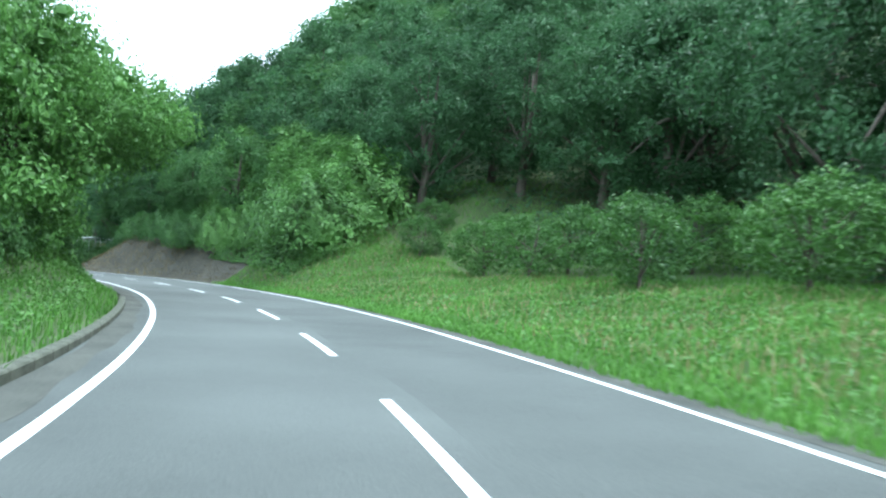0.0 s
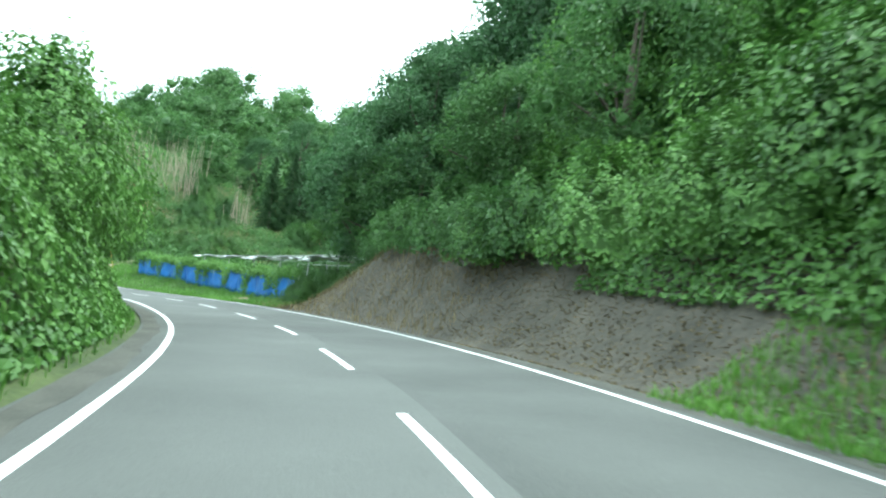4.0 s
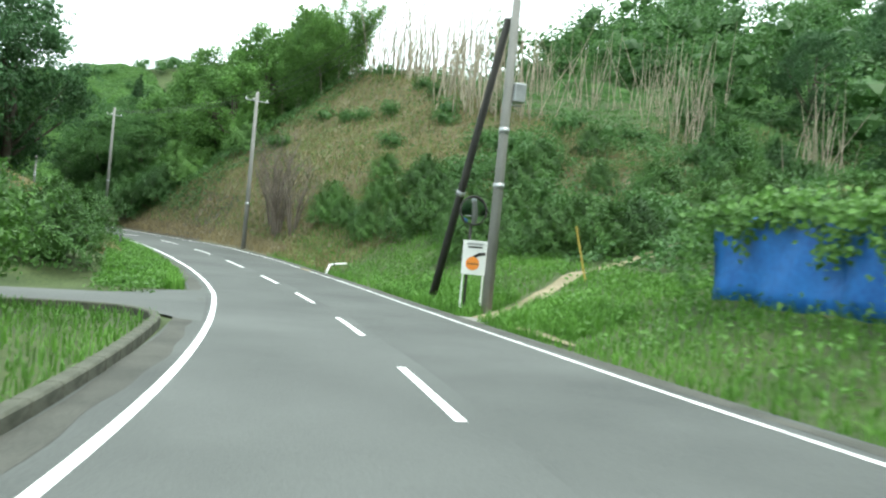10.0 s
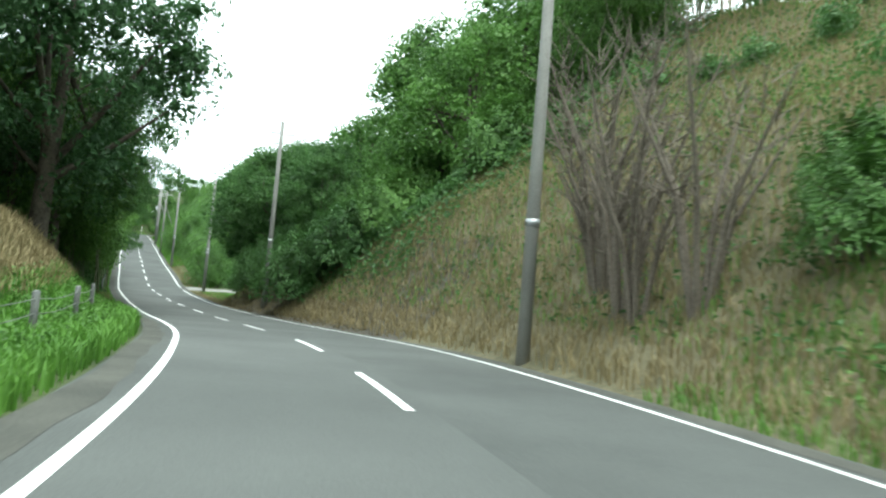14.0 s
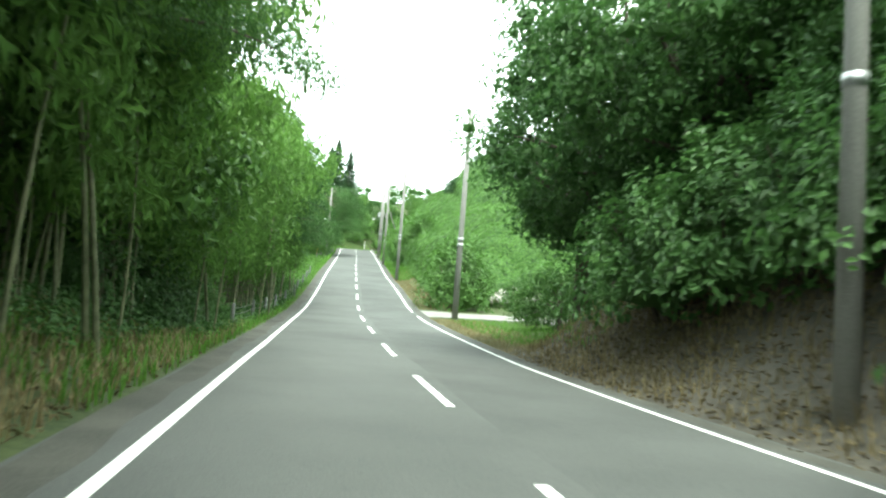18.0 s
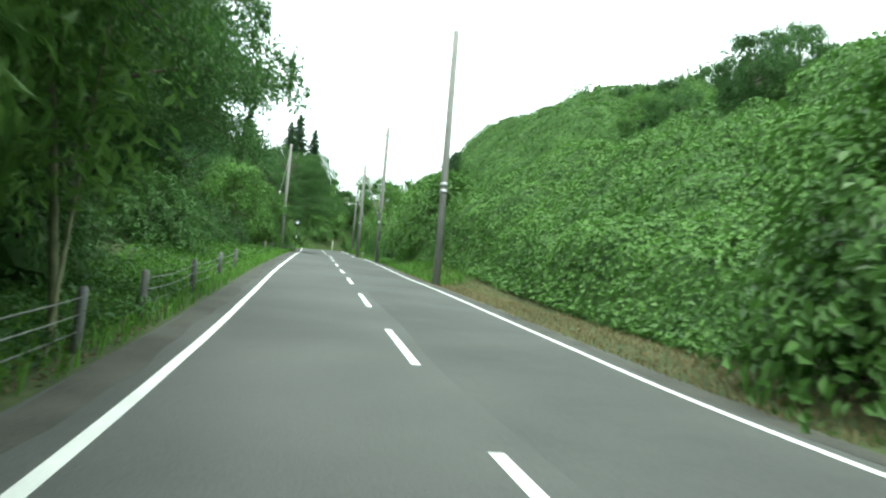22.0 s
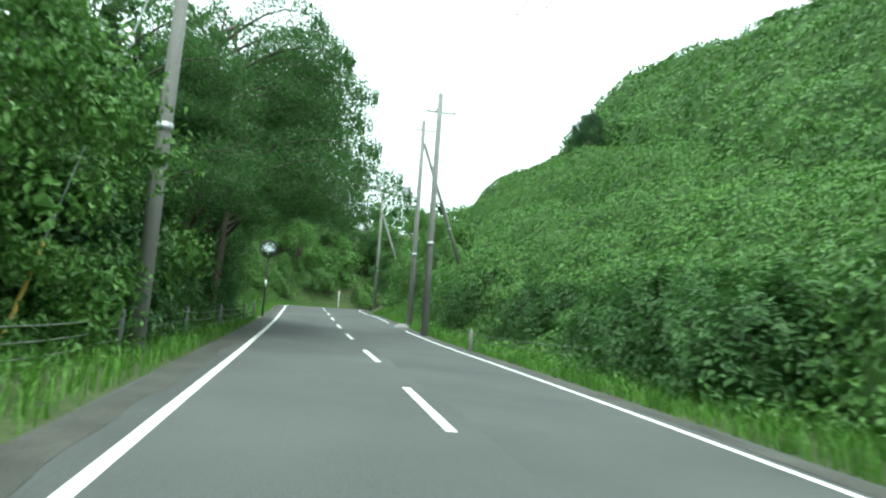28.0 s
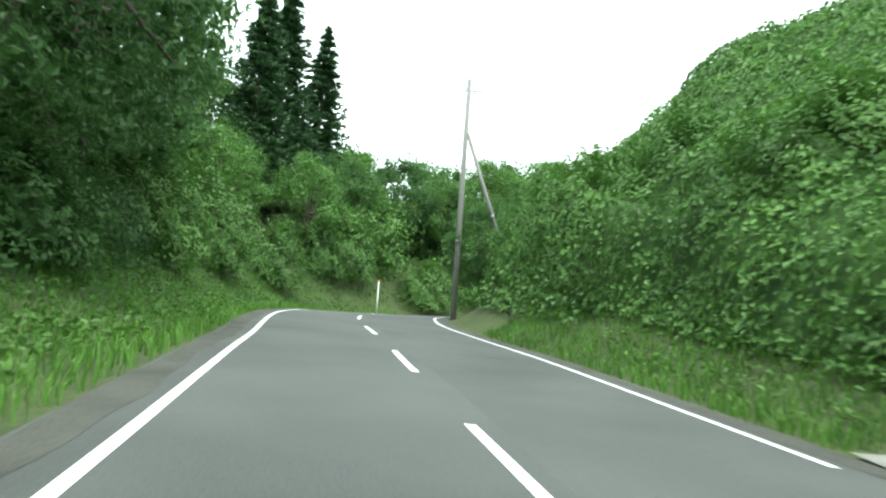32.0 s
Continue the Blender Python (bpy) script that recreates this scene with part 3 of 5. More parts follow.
def cedar_tree(label, height=16.0, width=4.6, per=3800, seed=3):
    rng = np.random.default_rng(seed)
    tree = root("cedar_tree", label, "tree")
    child("trunk", mesh_of("trunk", *tube([(0, 0, -0.5), (0, 0, height * 0.5), (0.05, 0, height)], [height * 0.018, height * 0.011, 0.02], 8), BARK, True), tree)
    h = 0.14 + 0.86 * rng.random(per)**1.2
    tier = np.round(h * 26) / 26 + rng.normal(0, 0.006, per)
    a = rng.uniform(0, 2 * np.pi, per)
    reach = (1.02 - tier) ** 0.8 * width / 2 * (0.75 + 0.35 * np.sin(a * 3 + tier * 40)) * rng.uniform(0.35, 1.0, per)
    at = np.stack([np.cos(a) * reach, np.sin(a) * reach, tier * height - reach * 0.25], 1)
    out = np.stack([np.cos(a), np.sin(a), 0.25 + 0 * a], 1)
    child("crown", mesh_of("crown", *leaf_array(at, out, 0.5, rng, 0.1, 0.42, 0.35, True), CEDAR), tree)
    return tree


def bamboo_clump(label, culms=11, height=9.0, seed=5, per=420):
    rng = np.random.default_rng(seed)
    clump = root("bamboo", label, "bamboo")
    ats, outs = [], []
    for k in range(culms):
        a, r = rng.uniform(0, 6.28), rng.uniform(0, 1.6)
        base, lean = np.array([r * np.cos(a), r * np.sin(a), -0.3]), rng.uniform(0.6, 3.2)
        hh, la = height * rng.uniform(0.75, 1.1), rng.uniform(0, 6.28)
        way = np.array([np.cos(la), np.sin(la), 0])
        u = np.linspace(0, 1, 9)
        tilt = rng.normal(0, 0.075, 2) * hh
        pts = base + np.outer(u**2.4, way) * lean + np.outer(u - 0.13 * u**5, [0, 0, hh]) + np.outer(u, [*tilt, 0])
        child("culm", mesh_of("culm", *tube(pts, rng.uniform(0.028, 0.055) * (1.05 - u), 6), CULM, True), clump)
        w = rng.uniform(0.24, 1.0, per)**0.85
        p = base + np.outer(w**2.4, way) * lean + np.outer(w - 0.13 * w**5, [0, 0, hh]) + np.outer(w, [*tilt, 0])
        d = rng.normal(0, 1, (per, 3)) * [1, 1, 0.5]
        d = d / np.linalg.norm(d, axis=1)[:, None]
        ats.append(p + d * (rng.uniform(0.1, 1.25, per) * (0.5 + 1.0 * w * (1.15 - w)))[:, None] - [0, 0, 0.15])
        outs.append(d)
    child("foliage", mesh_of("foliage", *leaf_array(np.vstack(ats), np.vstack(outs), 0.26, rng, 0.9, 0.3, 0.9), BAMBOO), clump)
    return clump


def dead_bamboo(label, culms=26, height=8.5, seed=8):
    rng = np.random.default_rng(seed)
    clump = root("dead_bamboo", label, "bamboo")
    for k in range(culms):
        b = rng.normal(0, 1.5, 2)
        tilt = rng.normal(0, 0.7 if k % 5 else 2.2, 2)
        hh = height * rng.uniform(0.55, 1.1)
        child("culm", mesh_of("culm", *tube([(b[0], b[1], -0.3), (b[0] + tilt[0] * 0.4, b[1] + tilt[1] * 0.4, hh * 0.5), (b[0] + tilt[0], b[1] + tilt[1], hh)], [0.05, 0.04, 0.015], 5), DEAD_CULM, True), clump)
    return clump


def leaf_mound(label, mat, width=5.0, height=3.0, leaves=5200, size=0.24, seed=11, name="bush", category="bush", hang=0.3, lump=0.3):
    """A dense dome of foliage with a lumpy, leafy skin."""
    rng = np.random.default_rng(seed)
    bush = root(name, label, category)
    a, t = rng.uniform(0, 2 * np.pi, leaves), rng.random(leaves)**0.75
    el = t * np.pi / 2
    d = np.stack([np.cos(a) * np.cos(el), np.sin(a) * np.cos(el), np.sin(el)], 1)
    bump = 1 + lump * (np.sin(a * 3 + seed) * np.cos(el * 4 + seed) * 0.5 + 0.5 * np.sin(a * 7 + el * 9 + 2 * seed) + 0.25 * np.sin(a * 13 - el * 17))
    rad = bump * (0.72 + 0.3 * rng.random(leaves)**0.5)
    at = d * rad[:, None] * [width / 2, width / 2, height]
    at[:, 2] += -0.1 + 0.12 * rng.random(leaves)
    core = cores(np.array([[0.0, 0, 0]]), [1.0], seed, 1.0)
    heart = (core[0] * [width * 0.26, width * 0.26, height * 0.4] + [0, 0, height * 0.38], core[1])
    child("foliage", mesh_of("foliage", *joined([heart, leaf_array(at, d, size, rng, hang, 0.75 if mat is KUDZU else 0.55, 0.55)]), mat), bush)
    wood = [tube([(0, 0, -0.3), (np.cos(q) * width * 0.12, np.sin(q) * width * 0.12, height * 0.35), (np.cos(q) * width * 0.3, np.sin(q) * width * 0.3, height * 0.7)], [0.07, 0.045, 0.015], 5) for q in np.arange(5) * 1.26 + seed]
    child("stem", mesh_of("stem", *joined(wood), BARK, True), bush)
    return bush


def spray_tree(label, mat, height=9.0, reach=6.0, limbs=20, per=1900, size=0.088, seed=31):
    """A tree whose long limbs lean out to +x, with flat feathery sprays of leaves."""
    rng = np.random.default_rng(seed)
    tree = root("tree", label, "tree")
    wood, ats = [tube([(0, 0, -0.6), (0.15, 0, height * 0.3), (0.3, 0.1, height * 0.62), (0.5, 0, height * 0.95)], [height * 0.013, height * 0.01, height * 0.007, 0.02], 8)], []
    for k in range(limbs):
        z0 = height * (0.3 + 0.6 * k / limbs)
        a = rng.normal(0, 0.75) if k % 3 else rng.uniform(0, 6.28)
        far = reach * (1.1 - 0.55 * k / limbs) * rng.uniform(0.7, 1.0) * (1.0 if abs(a) < 1.2 else 0.55)
        u = np.linspace(0, 1, 7)
        line = np.stack([0.2 + np.cos(a) * far * u, np.sin(a) * far * u, z0 + height * 0.16 * np.sin(u * 1.9) - 0.5 * u**3], 1)
        wood.append(tube(line, 0.055 * (1.06 - u), 5))
        w = rng.uniform(0.22, 1.05, per)
        p = np.stack([np.interp(w, u, line[:, q]) for q in range(3)], 1)
        # sprays stand off the limb to both sides in tufts
        tuft = np.round(w * 9) / 9
        side = np.where(rng.random(per) < 0.5, 1, -1) * rng.random(per)**0.7 * (0.35 + 0.9 * np.sin(np.pi * np.clip(tuft, 0, 1)))
        p += np.stack([-np.sin(a) * side + np.cos(a) * np.abs(side) * 0.5, np.cos(a) * side + np.sin(a) * np.abs(side) * 0.5, -0.14 * np.abs(side) + rng.normal(0, 0.13, per)], 1)
        ats.append(p)
    at = np.vstack(ats)
    child("trunk", mesh_of("trunk", *joined(wood), BARK, True), tree)
    child("crown", mesh_of("crown", *leaf_array(at, rng.normal(0, 0.5, at.shape) + [0.4, 0, 0.3], size, rng, 0.4, 0.5, 0.7), mat), tree)
    return tree


def bare_shrub(label, height=4.2, seed=21):
    rng = np.random.default_rng(seed)
    bush = root("bare_shrub", label, "bush")
    limbs, twigs = [], []
    for k in range(6):
        a = k * 1.05 + rng.uniform(-0.3, 0.3)
        tip = np.array([np.cos(a) * height * 0.32, np.sin(a) * height * 0.32, height * rng.uniform(0.7, 1.0)])
        limbs.append(tube([(0.05 * np.cos(a), 0.05 * np.sin(a), -0.2), tip * [0.3, 0.3, 0.45], tip], [0.06, 0.04, 0.012], 6))
        for j in range(26):
            u = rng.uniform(0.25, 1.0)
            p = tip * [u * 0.75, u * 0.75, u]
            q = p + rng.normal(0, 0.38, 3) * [1, 1, 0.6] + [0, 0, 0.45]
            twigs.append(tube([p, (p + q) / 2 + rng.normal(0, 0.05, 3), q], [0.013, 0.009, 0.004], 3))
    child("limb", mesh_of("limb", *joined(limbs), TWIG, True), bush)
    child("twig", mesh_of("twig", *joined(twigs), TWIG, True), bush)
    return bush


class Kind:
    """A plant that is built once and copied from then on."""

    def __init__(self, make):
        self.make, self.first = make, None

    def put(self, s, o, scale=1.0, turn=None, label="", sink=0.0, tall=1.0, at=None):
        p = on_ground(s, o) if at is None else np.asarray(at, float)
        turn = (s * 37.0 + o * 61.0) % 360 if turn is None else turn
        m = Matrix.LocRotScale(Vector((p[0], p[1], p[2] - sink)), Euler((0, 0, radians(turn))), Vector((scale, scale, scale * tall)))
        if self.first is None:
            self.first = self.make()
            self.first.matrix_basis = m
            return self.first
        # the first one's own size is in its matrix, so a copy starts from a clean pose
        made = copy_thing(self.first, m)
        made.matrix_basis = m
        return tagged(made, label)


OAK = Kind(lambda: broad_tree("leafy green broadleaf tree with a full rounded crown", BROAD, 9, 7, 110, 120, 0.19, 1, 0.25, 0.15))
OAK_B = Kind(lambda: broad_tree("tall green broadleaf tree with spreading feathery branches", BROAD, 10, 7.5, 120, 105, 0.17, 2, 0.15, 0.12))
DARK_TREE = Kind(lambda: broad_tree("dark evergreen tree with dense heavy crown", DARK_LEAF, 11, 8, 130, 125, 0.2, 4, 0.12, 0.14))
VINE_TREE = Kind(lambda: broad_tree("tree draped in bright green kudzu vines", KUDZU, 8, 6.5, 80, 140, 0.2, 6, 0.02, 0.17, 0.9))
SPRAY = Kind(lambda: spray_tree("slender tree with feathery branches reaching over the road", BROAD))
ARCH = Kind(lambda: broad_tree("tree arched over the road edge under kudzu vines", KUDZU, 8.2, 9.0, 130, 170, 0.18, 16, 0.4, 0.15, 0.9))
ORCHARD = Kind(lambda: broad_tree("small orchard citrus tree with round green crown", MIKAN, 2.7, 3.4, 60, 60, 0.13, 9, 0.14, 0.15, name="orchard_tree"))
CEDARS = Kind(lambda: cedar_tree("tall dark conical cedar tree", 15, 7.8, 7000))
PINE = Kind(lambda: cedar_tree("slim dark conifer on the ridge", 14, 6.5, 3600, 13))
BAMBOOS = Kind(lambda: bamboo_clump("clump of green bamboo with drooping leafy tops", 7, 9.5, 5, 950))
DEADS = Kind(lambda: dead_bamboo("stand of bleached dead bamboo stems"))
MOUND = Kind(lambda: leaf_mound("mound of kudzu vines over bushes", KUDZU, 6, 4.2, 8000, 0.2, 11, "kudzu_mound", "vines", 0.6))
BUSH = Kind(lambda: leaf_mound("dense rounded green bush", MIKAN, 3.4, 2.2, 7000, 0.14, 15))
DARK_BUSH = Kind(lambda: leaf_mound("dark green undergrowth bush", BROAD, 4.2, 2.6, 5600, 0.18, 17))
BARE_SHRUB = Kind(lambda: bare_shrub("leafless brown shrub on the dry bank"))
rng = np.random.default_rng(77)


def row(kind, n, s0, s1, o0, o1, smin=0.8, smax=1.2, sink=0.1, jitter=1.0, tall=1.0):
    """n plants spread between two stations and two offsets."""
    for k in range(n):
        u = (k + 0.5) / n
        s = s0 + (s1 - s0) * u + rng.uniform(-0.5, 0.5) * (s1 - s0) / n * jitter
        kind.put(s, rng.uniform(o0, o1), rng.uniform(smin, smax), None, "", sink, tall * rng.uniform(0.9, 1.1))



def canopy(label, mat, trees, s0, s1, o0, o1, radius, height, leaf, per, seed, name="far_woods"):
    """Woods too far off to count: lumpy crowns with leafy skins, in one mesh."""
    r = np.random.default_rng(seed + 300)
    s, o = r.uniform(s0, s1, trees), r.uniform(o0, o1, trees)
    rad = radius * r.uniform(0.6, 1.25, trees)
    c = on_ground(s, o, 0) + np.stack([0 * s, 0 * s, height * r.uniform(0.55, 1.0, trees)], 1)
    low = c - np.stack([r.normal(0, 1, trees), r.normal(0, 1, trees), height * 0.4 + 0 * s], 1)
    c, rad = np.vstack([c, low]), np.r_[rad, rad * 1.1]
    leaves = crown_leaves(c, rad, per, leaf, seed, 0.25, 0.65, 0.8, 0.7, 0.5)
    return tagged(new(name, mesh_of(name, *joined([cores(c, rad * 0.34, seed, 0.8), leaves]), mat)), label, "woods", kind="stuff")


# right: orchard meadow, woods behind it
for s, o, k in ((16, -13.2, 1.15), (19.5, -16.5, 1.2), (22, -12.6, 1.1), (25.5, -15.2, 1.25), (28.5, -12.4, 1.0), (31, -16, 1.2), (34, -13.5, 1.1), (37, -16.5, 1.0), (40, -13.2, .85), (43, -15.5, .8), (12.5, -15, 1.2), (14, -19, 1.3), (22, -20, 1.3), (28, -20, 1.3), (8.5, -13.5, 1.2), (5, -16, 1.3)):
    ORCHARD.put(s, o, k, None, "", 0.05)
row(DARK_TREE, 9, 8, 62, -27, -22, 1.15, 1.45, 0.4)
row(DARK_TREE, 9, 4, 70, -36, -29, 1.3, 1.6, 0.4)
row(DARK_TREE, 4, 46, 58, -19, -15, 0.9, 1.1, 0.4)
canopy("dark broadleaf woods on the hill", DARK_LEAF, 120, -10, 100, -76, -38, 4.0, 9, 0.55, 230, 1)
canopy("broadleaf woods on the hill", BROAD, 230, 60, 178, -84, -46, 3.4, 7, 0.5, 200, 2)
canopy("broadleaf woods on the far ridge", BROAD, 190, 0, 215, -97, -78, 4.2, 7, 0.55, 300, 17)
row(DARK_TREE, 14, 98, 150, -60, -47, 0.9, 1.2)
row(OAK, 6, 90, 106, -28, -22.5, 1.3, 1.5)
row(DARK_TREE, 9, 100, 126, -43, -34, 1.0, 1.2)
row(DARK_TREE, 6, 84, 99, -27, -21.5, 1.6, 1.95)
row(MOUND, 4, 44, 54, -10.8, -8.8, 0.85, 1.05, 0.3)
row(MOUND, 7, 47, 66, -8.6, -7.6, 0.5, 0.7, 0.3)
row(MOUND, 4, 46, 60, -14.5, -12, 1.0, 1.25, 0.2)
row(VINE_TREE, 5, 52, 66, -15, -12, 0.95, 1.2, 0.6)
row(OAK, 5, 60, 82, -11.5, -9.4, 0.7, 0.95, 0.9)
row(DARK_TREE, 6, 62, 84, -17, -12, 0.9, 1.15, 0.6)
row(DARK_BUSH, 8, 60, 78, -10, -8.8, 0.6, 0.9, 0.3)
row(DARK_BUSH, 7, 57, 73, -9, -8, 0.7, 1.0, 0.3)
for s, o, k in ((81.5, -7.0, 0.5), (83.2, -7.5, 0.6), (84.3, -7.2, 0.45)):
    BUSH.put(s, o, k, None, "yellow-green bush at the end of the cut bank", 0.1)
row(BUSH, 4, 81, 85, -9.6, -8.4, 0.5, 0.8, 0.2)
row(DARK_TREE, 8, 64, 82, -27, -17, 1.25, 1.55)
row(OAK, 6, 60, 80, -23, -15, 1.2, 1.5)
for s, o, k in ((79, -11.6, 1.1), (82.5, -11.2, 1.05), (84.5, -14, 1.2), (81, -15, 1.3)):
    DARK_TREE.put(s, o, k, None, "", 0.4)
# left: arch of vines, hedge of kudzu
row(DARK_BUSH, 6, 10, 24, 6.2, 9, 0.6, 0.9)
ARCH.put(36.3, 4.9, 1.05, 40, "", 0.3)
ARCH.put(32.5, 6.4, 1.0, 120, "", 0.3)
ARCH.put(28.5, 8.2, 1.0, 200, "", 0.3, 1.05)
for s, o, k in ((24, 7.6, 1.0), (28.5, 6.2, 0.95), (31.5, 7.6, 1.0), (34.5, 7.0, 0.95), (26, 10.5, 1.0), (32, 11, 1.1)):
    VINE_TREE.put(s, o, k, None, "", 0.3)
row(DARK_BUSH, 6, 25, 38, 4.8, 7.5, 0.6, 0.9)
row(MOUND, 6, 38, 58, 4.7, 5.6, 0.42, 0.52, 0.5, 0.6, 0.9)
row(MOUND, 6, 38, 62, 6.5, 8.5, 0.5, 0.62, 0.6, 0.8, 0.9)
row(MOUND, 7, 60, 84, 4.9, 6.0, 0.72, 0.95, 0.5, 0.6, 1.1)
row(MOUND, 5, 64, 84, 7.5, 9.5, 0.6, 0.8, 0.4)
canopy("wooded slope behind the hedge", BROAD, 40, -20, 30, 16, 45, 4.0, 8, 0.5, 230, 3)
# left: orchard at the side road
row(ORCHARD, 7, 98, 119, 5.4, 7.0, 0.9, 1.1, 0.05)
row(ORCHARD, 6, 94, 119, 8.5, 12, 1.0, 1.3, 0.05)
for s, o, k in ((118.2, 6.3, 1.15), (117.6, 9.2, 1.25)):
    ORCHARD.put(s, o, k, None, "", 0.05)
for s, o, k in ((131.5, 6.2, 0.9), (133, 8.6, 1.1), (131.5, 10.5, 1.0)):
    BUSH.put(s, o, k, None, "", 0.1)
row(BUSH, 6, 134, 143, 5.6, 8.5, 0.6, 0.9)
row(DARK_BUSH, 5, 134, 146, 9, 14, 0.7, 1.0)
# the valley side ahead: bank, bamboo and ridge
row(BUSH, 16, 130, 148, -14, -10, 0.6, 0.95)
row(BUSH, 12, 141, 153, -13, -8.6, 0.55, 0.85)
canopy("dense scrub on the valley side", BROAD, 200, 98, 152, -50, -15, 1.5, 0.9, 0.24, 280, 8, "scrub")
canopy("dense scrub on the valley side", MIKAN, 90, 84, 122, -46, -21, 1.6, 0.9, 0.24, 280, 9, "scrub")
canopy("low scrub on the dry hill", BROAD, 14, 150, 180, -26, -14, 1.2, 0.5, 0.22, 240, 10, "scrub")
row(BUSH, 22, 120, 147, -30, -13, 0.7, 1.1)
row(DARK_BUSH, 22, 98, 150, -48, -26, 0.7, 1.3)
row(MOUND, 12, 92, 150, -40, -22, 0.4, 0.8, 0.5)
row(DEADS, 9, 154, 176, -29, -24.5, 0.85, 1.15)
row(DEADS, 6, 140, 166, -42, -33, 0.7, 0.9)
row(CEDARS, 12, 122, 138, -46, -37, 0.65, 0.8)
row(DARK_TREE, 9, 106, 122, -46, -33, 1.3, 1.7)
row(PINE, 12, 196, 224, -62, -50, 0.6, 0.8)
row(CEDARS, 6, 200, 226, -62, -50, 0.6, 0.8)
canopy("woods on the ridge above the drive", BROAD, 110, 176, 240, -95, -48, 3.2, 4.5, 0.5, 200, 18)
row(BARE_SHRUB, 6, 154, 160, -9.0, -7.3, 1.05, 1.35)
row(BAMBOOS, 11, 172, 194, -27, -18, 1.0, 1.3)
row(VINE_TREE, 13, 178, 202, -26, -14, 1.1, 1.6, 0.6)
row(MOUND, 8, 176, 198, -15, -9.5, 0.6, 0.9, 0.4)
row(DARK_BUSH, 9, 181, 199, -9.2, -7, 0.9, 1.25)
row(OAK, 5, 192, 200, -11, -8.6, 0.85, 1.0, 0.4)
for s, o, k in ((198.5, -8.4, 1.1), (202, -7.9, 1.15), (205.3, -8.0, 1.12), (204, -12, 1.2), (208, -13, 1.0)):
    OAK.put(s, o, k, None, "leafy broadleaf tree overhanging the cut bank", 0.3)
# left: tall tree, then the bamboo wall
for s, o, k in ((184, 5.3, 1.3), (190, 5.4, 1.2)):
    OAK_B.put(s, o, k, None, "tall broadleaf tree leaning over the road", 0.3)
row(VINE_TREE, 5, 181, 200, 5.5, 8, 1.0, 1.3, 0.3)
for s, o, k in ((177.5, 5.6, 1.5), (175, 11, 1.5), (183, 11, 1.5)):
    DARK_TREE.put(s, o, k, None, "big dark evergreen tree leaning over the road", 0.3)
row(BAMBOOS, 22, 190, 234, 3.5, 4.6, 1.0, 1.25)
row(BAMBOOS, 16, 190, 234, 6.5, 9.5, 1.05, 1.3)
row(DARK_BUSH, 10, 190, 236, 6.5, 9, 0.5, 0.8)
row(DARK_BUSH, 5, 197, 208, 3.6, 4.8, 0.5, 0.8, 0.2)
canopy("dark woods behind the bamboo", DARK_LEAF, 70, 165, 245, 11, 34, 4.0, 9, 0.5, 230, 4)
row(OAK_B, 3, 230, 240, 5.8, 8.5, 0.95, 1.1)
row(DARK_BUSH, 14, 238, 286, 5.4, 8.5, 0.6, 1.0)
row(DARK_TREE, 5, 250, 276, 9.6, 12, 1.25, 1.5)
row(MOUND, 8, 262, 290, 7.5, 11, 0.6, 0.9)
for s, o, k in ((268, 11, 1.2), (273, 12.5, 1.4), (265, 14, 1.35)):
    DARK_TREE.put(s, o, k, None, "", 0.3)
canopy("woods along the road", BROAD, 60, 240, 300, 14, 46, 4.0, 8, 0.5, 230, 5)
row(OAK_B, 4, 302, 316, 6.0, 7.6, 0.9, 1.1)
row(VINE_TREE, 3, 319, 328, 7.2, 8.6, 0.75, 0.9, 0.4)
row(VINE_TREE, 5, 285, 301, 4.9, 6.4, 0.75, 0.95, 0.4)
for s, o, k in ((224, 5.2, 1.0), (228, 5.4, 1.1), (219, 5.6, 1.15), (237, 5.7, 1.05), (241, 6.4, 1.1), (305, 3.9, 1.15), (311, 3.5, 1.3), (314.5, 4.5, 1.3), (300.5, 5.4, 0.9), (186, 5.6, 1.2), (194, 5.6, 1.1)):
    SPRAY.put(s, o, k, heading(s) + (s * 13) % 30 - 15, "", 0.3)
row(VINE_TREE, 6, 288, 306, 7.0, 10, 0.75, 0.95, 0.4)
row(OAK, 7, 290, 324, 11, 16, 0.95, 1.15)
row(DARK_BUSH, 11, 297, 323, 4.6, 6.8, 0.7, 1.05, 0.2, 1.0, 1.2)
row(DARK_BUSH, 9, 299, 322, 3.9, 4.5, 0.4, 0.6, 0.2, 1.0, 1.6)
row(CEDARS, 14, 290, 350, 15, 24, 0.85, 1.05)
for s, o, k in ((373, 16, 1.25), (376, 18.5, 1.35), (379.5, 20, 1.2), (366, 17, 1.2)):
    CEDARS.put(s, o, k, None, "", 0.3)
for s, o, k in ((333, 9, 1.15), (337, 6.8, 1.3), (343, 7.6, 1.25), (348.5, 8.2, 1.2), (340, 11, 1.3), (354, 9.5, 1.1)):
    OAK_B.put(s, o, k, None, "", 0.3)
row(DARK_BUSH, 8, 326, 350, 5.5, 8, 0.6, 0.9)
row(MOUND, 12, 344, 400, 4.6, 7.5, 0.65, 0.95, 0.4)
row(VINE_TREE, 10, 360, 410, 7, 12, 0.75, 1.0, 0.4)
canopy("woods outside the last bend", KUDZU, 60, 372, 432, 6, 18, 2.6, 4, 0.34, 260, 16)
canopy("woods beyond the bend", BROAD, 170, 325, 430, 12, 60, 3.4, 6, 0.42, 230, 6)
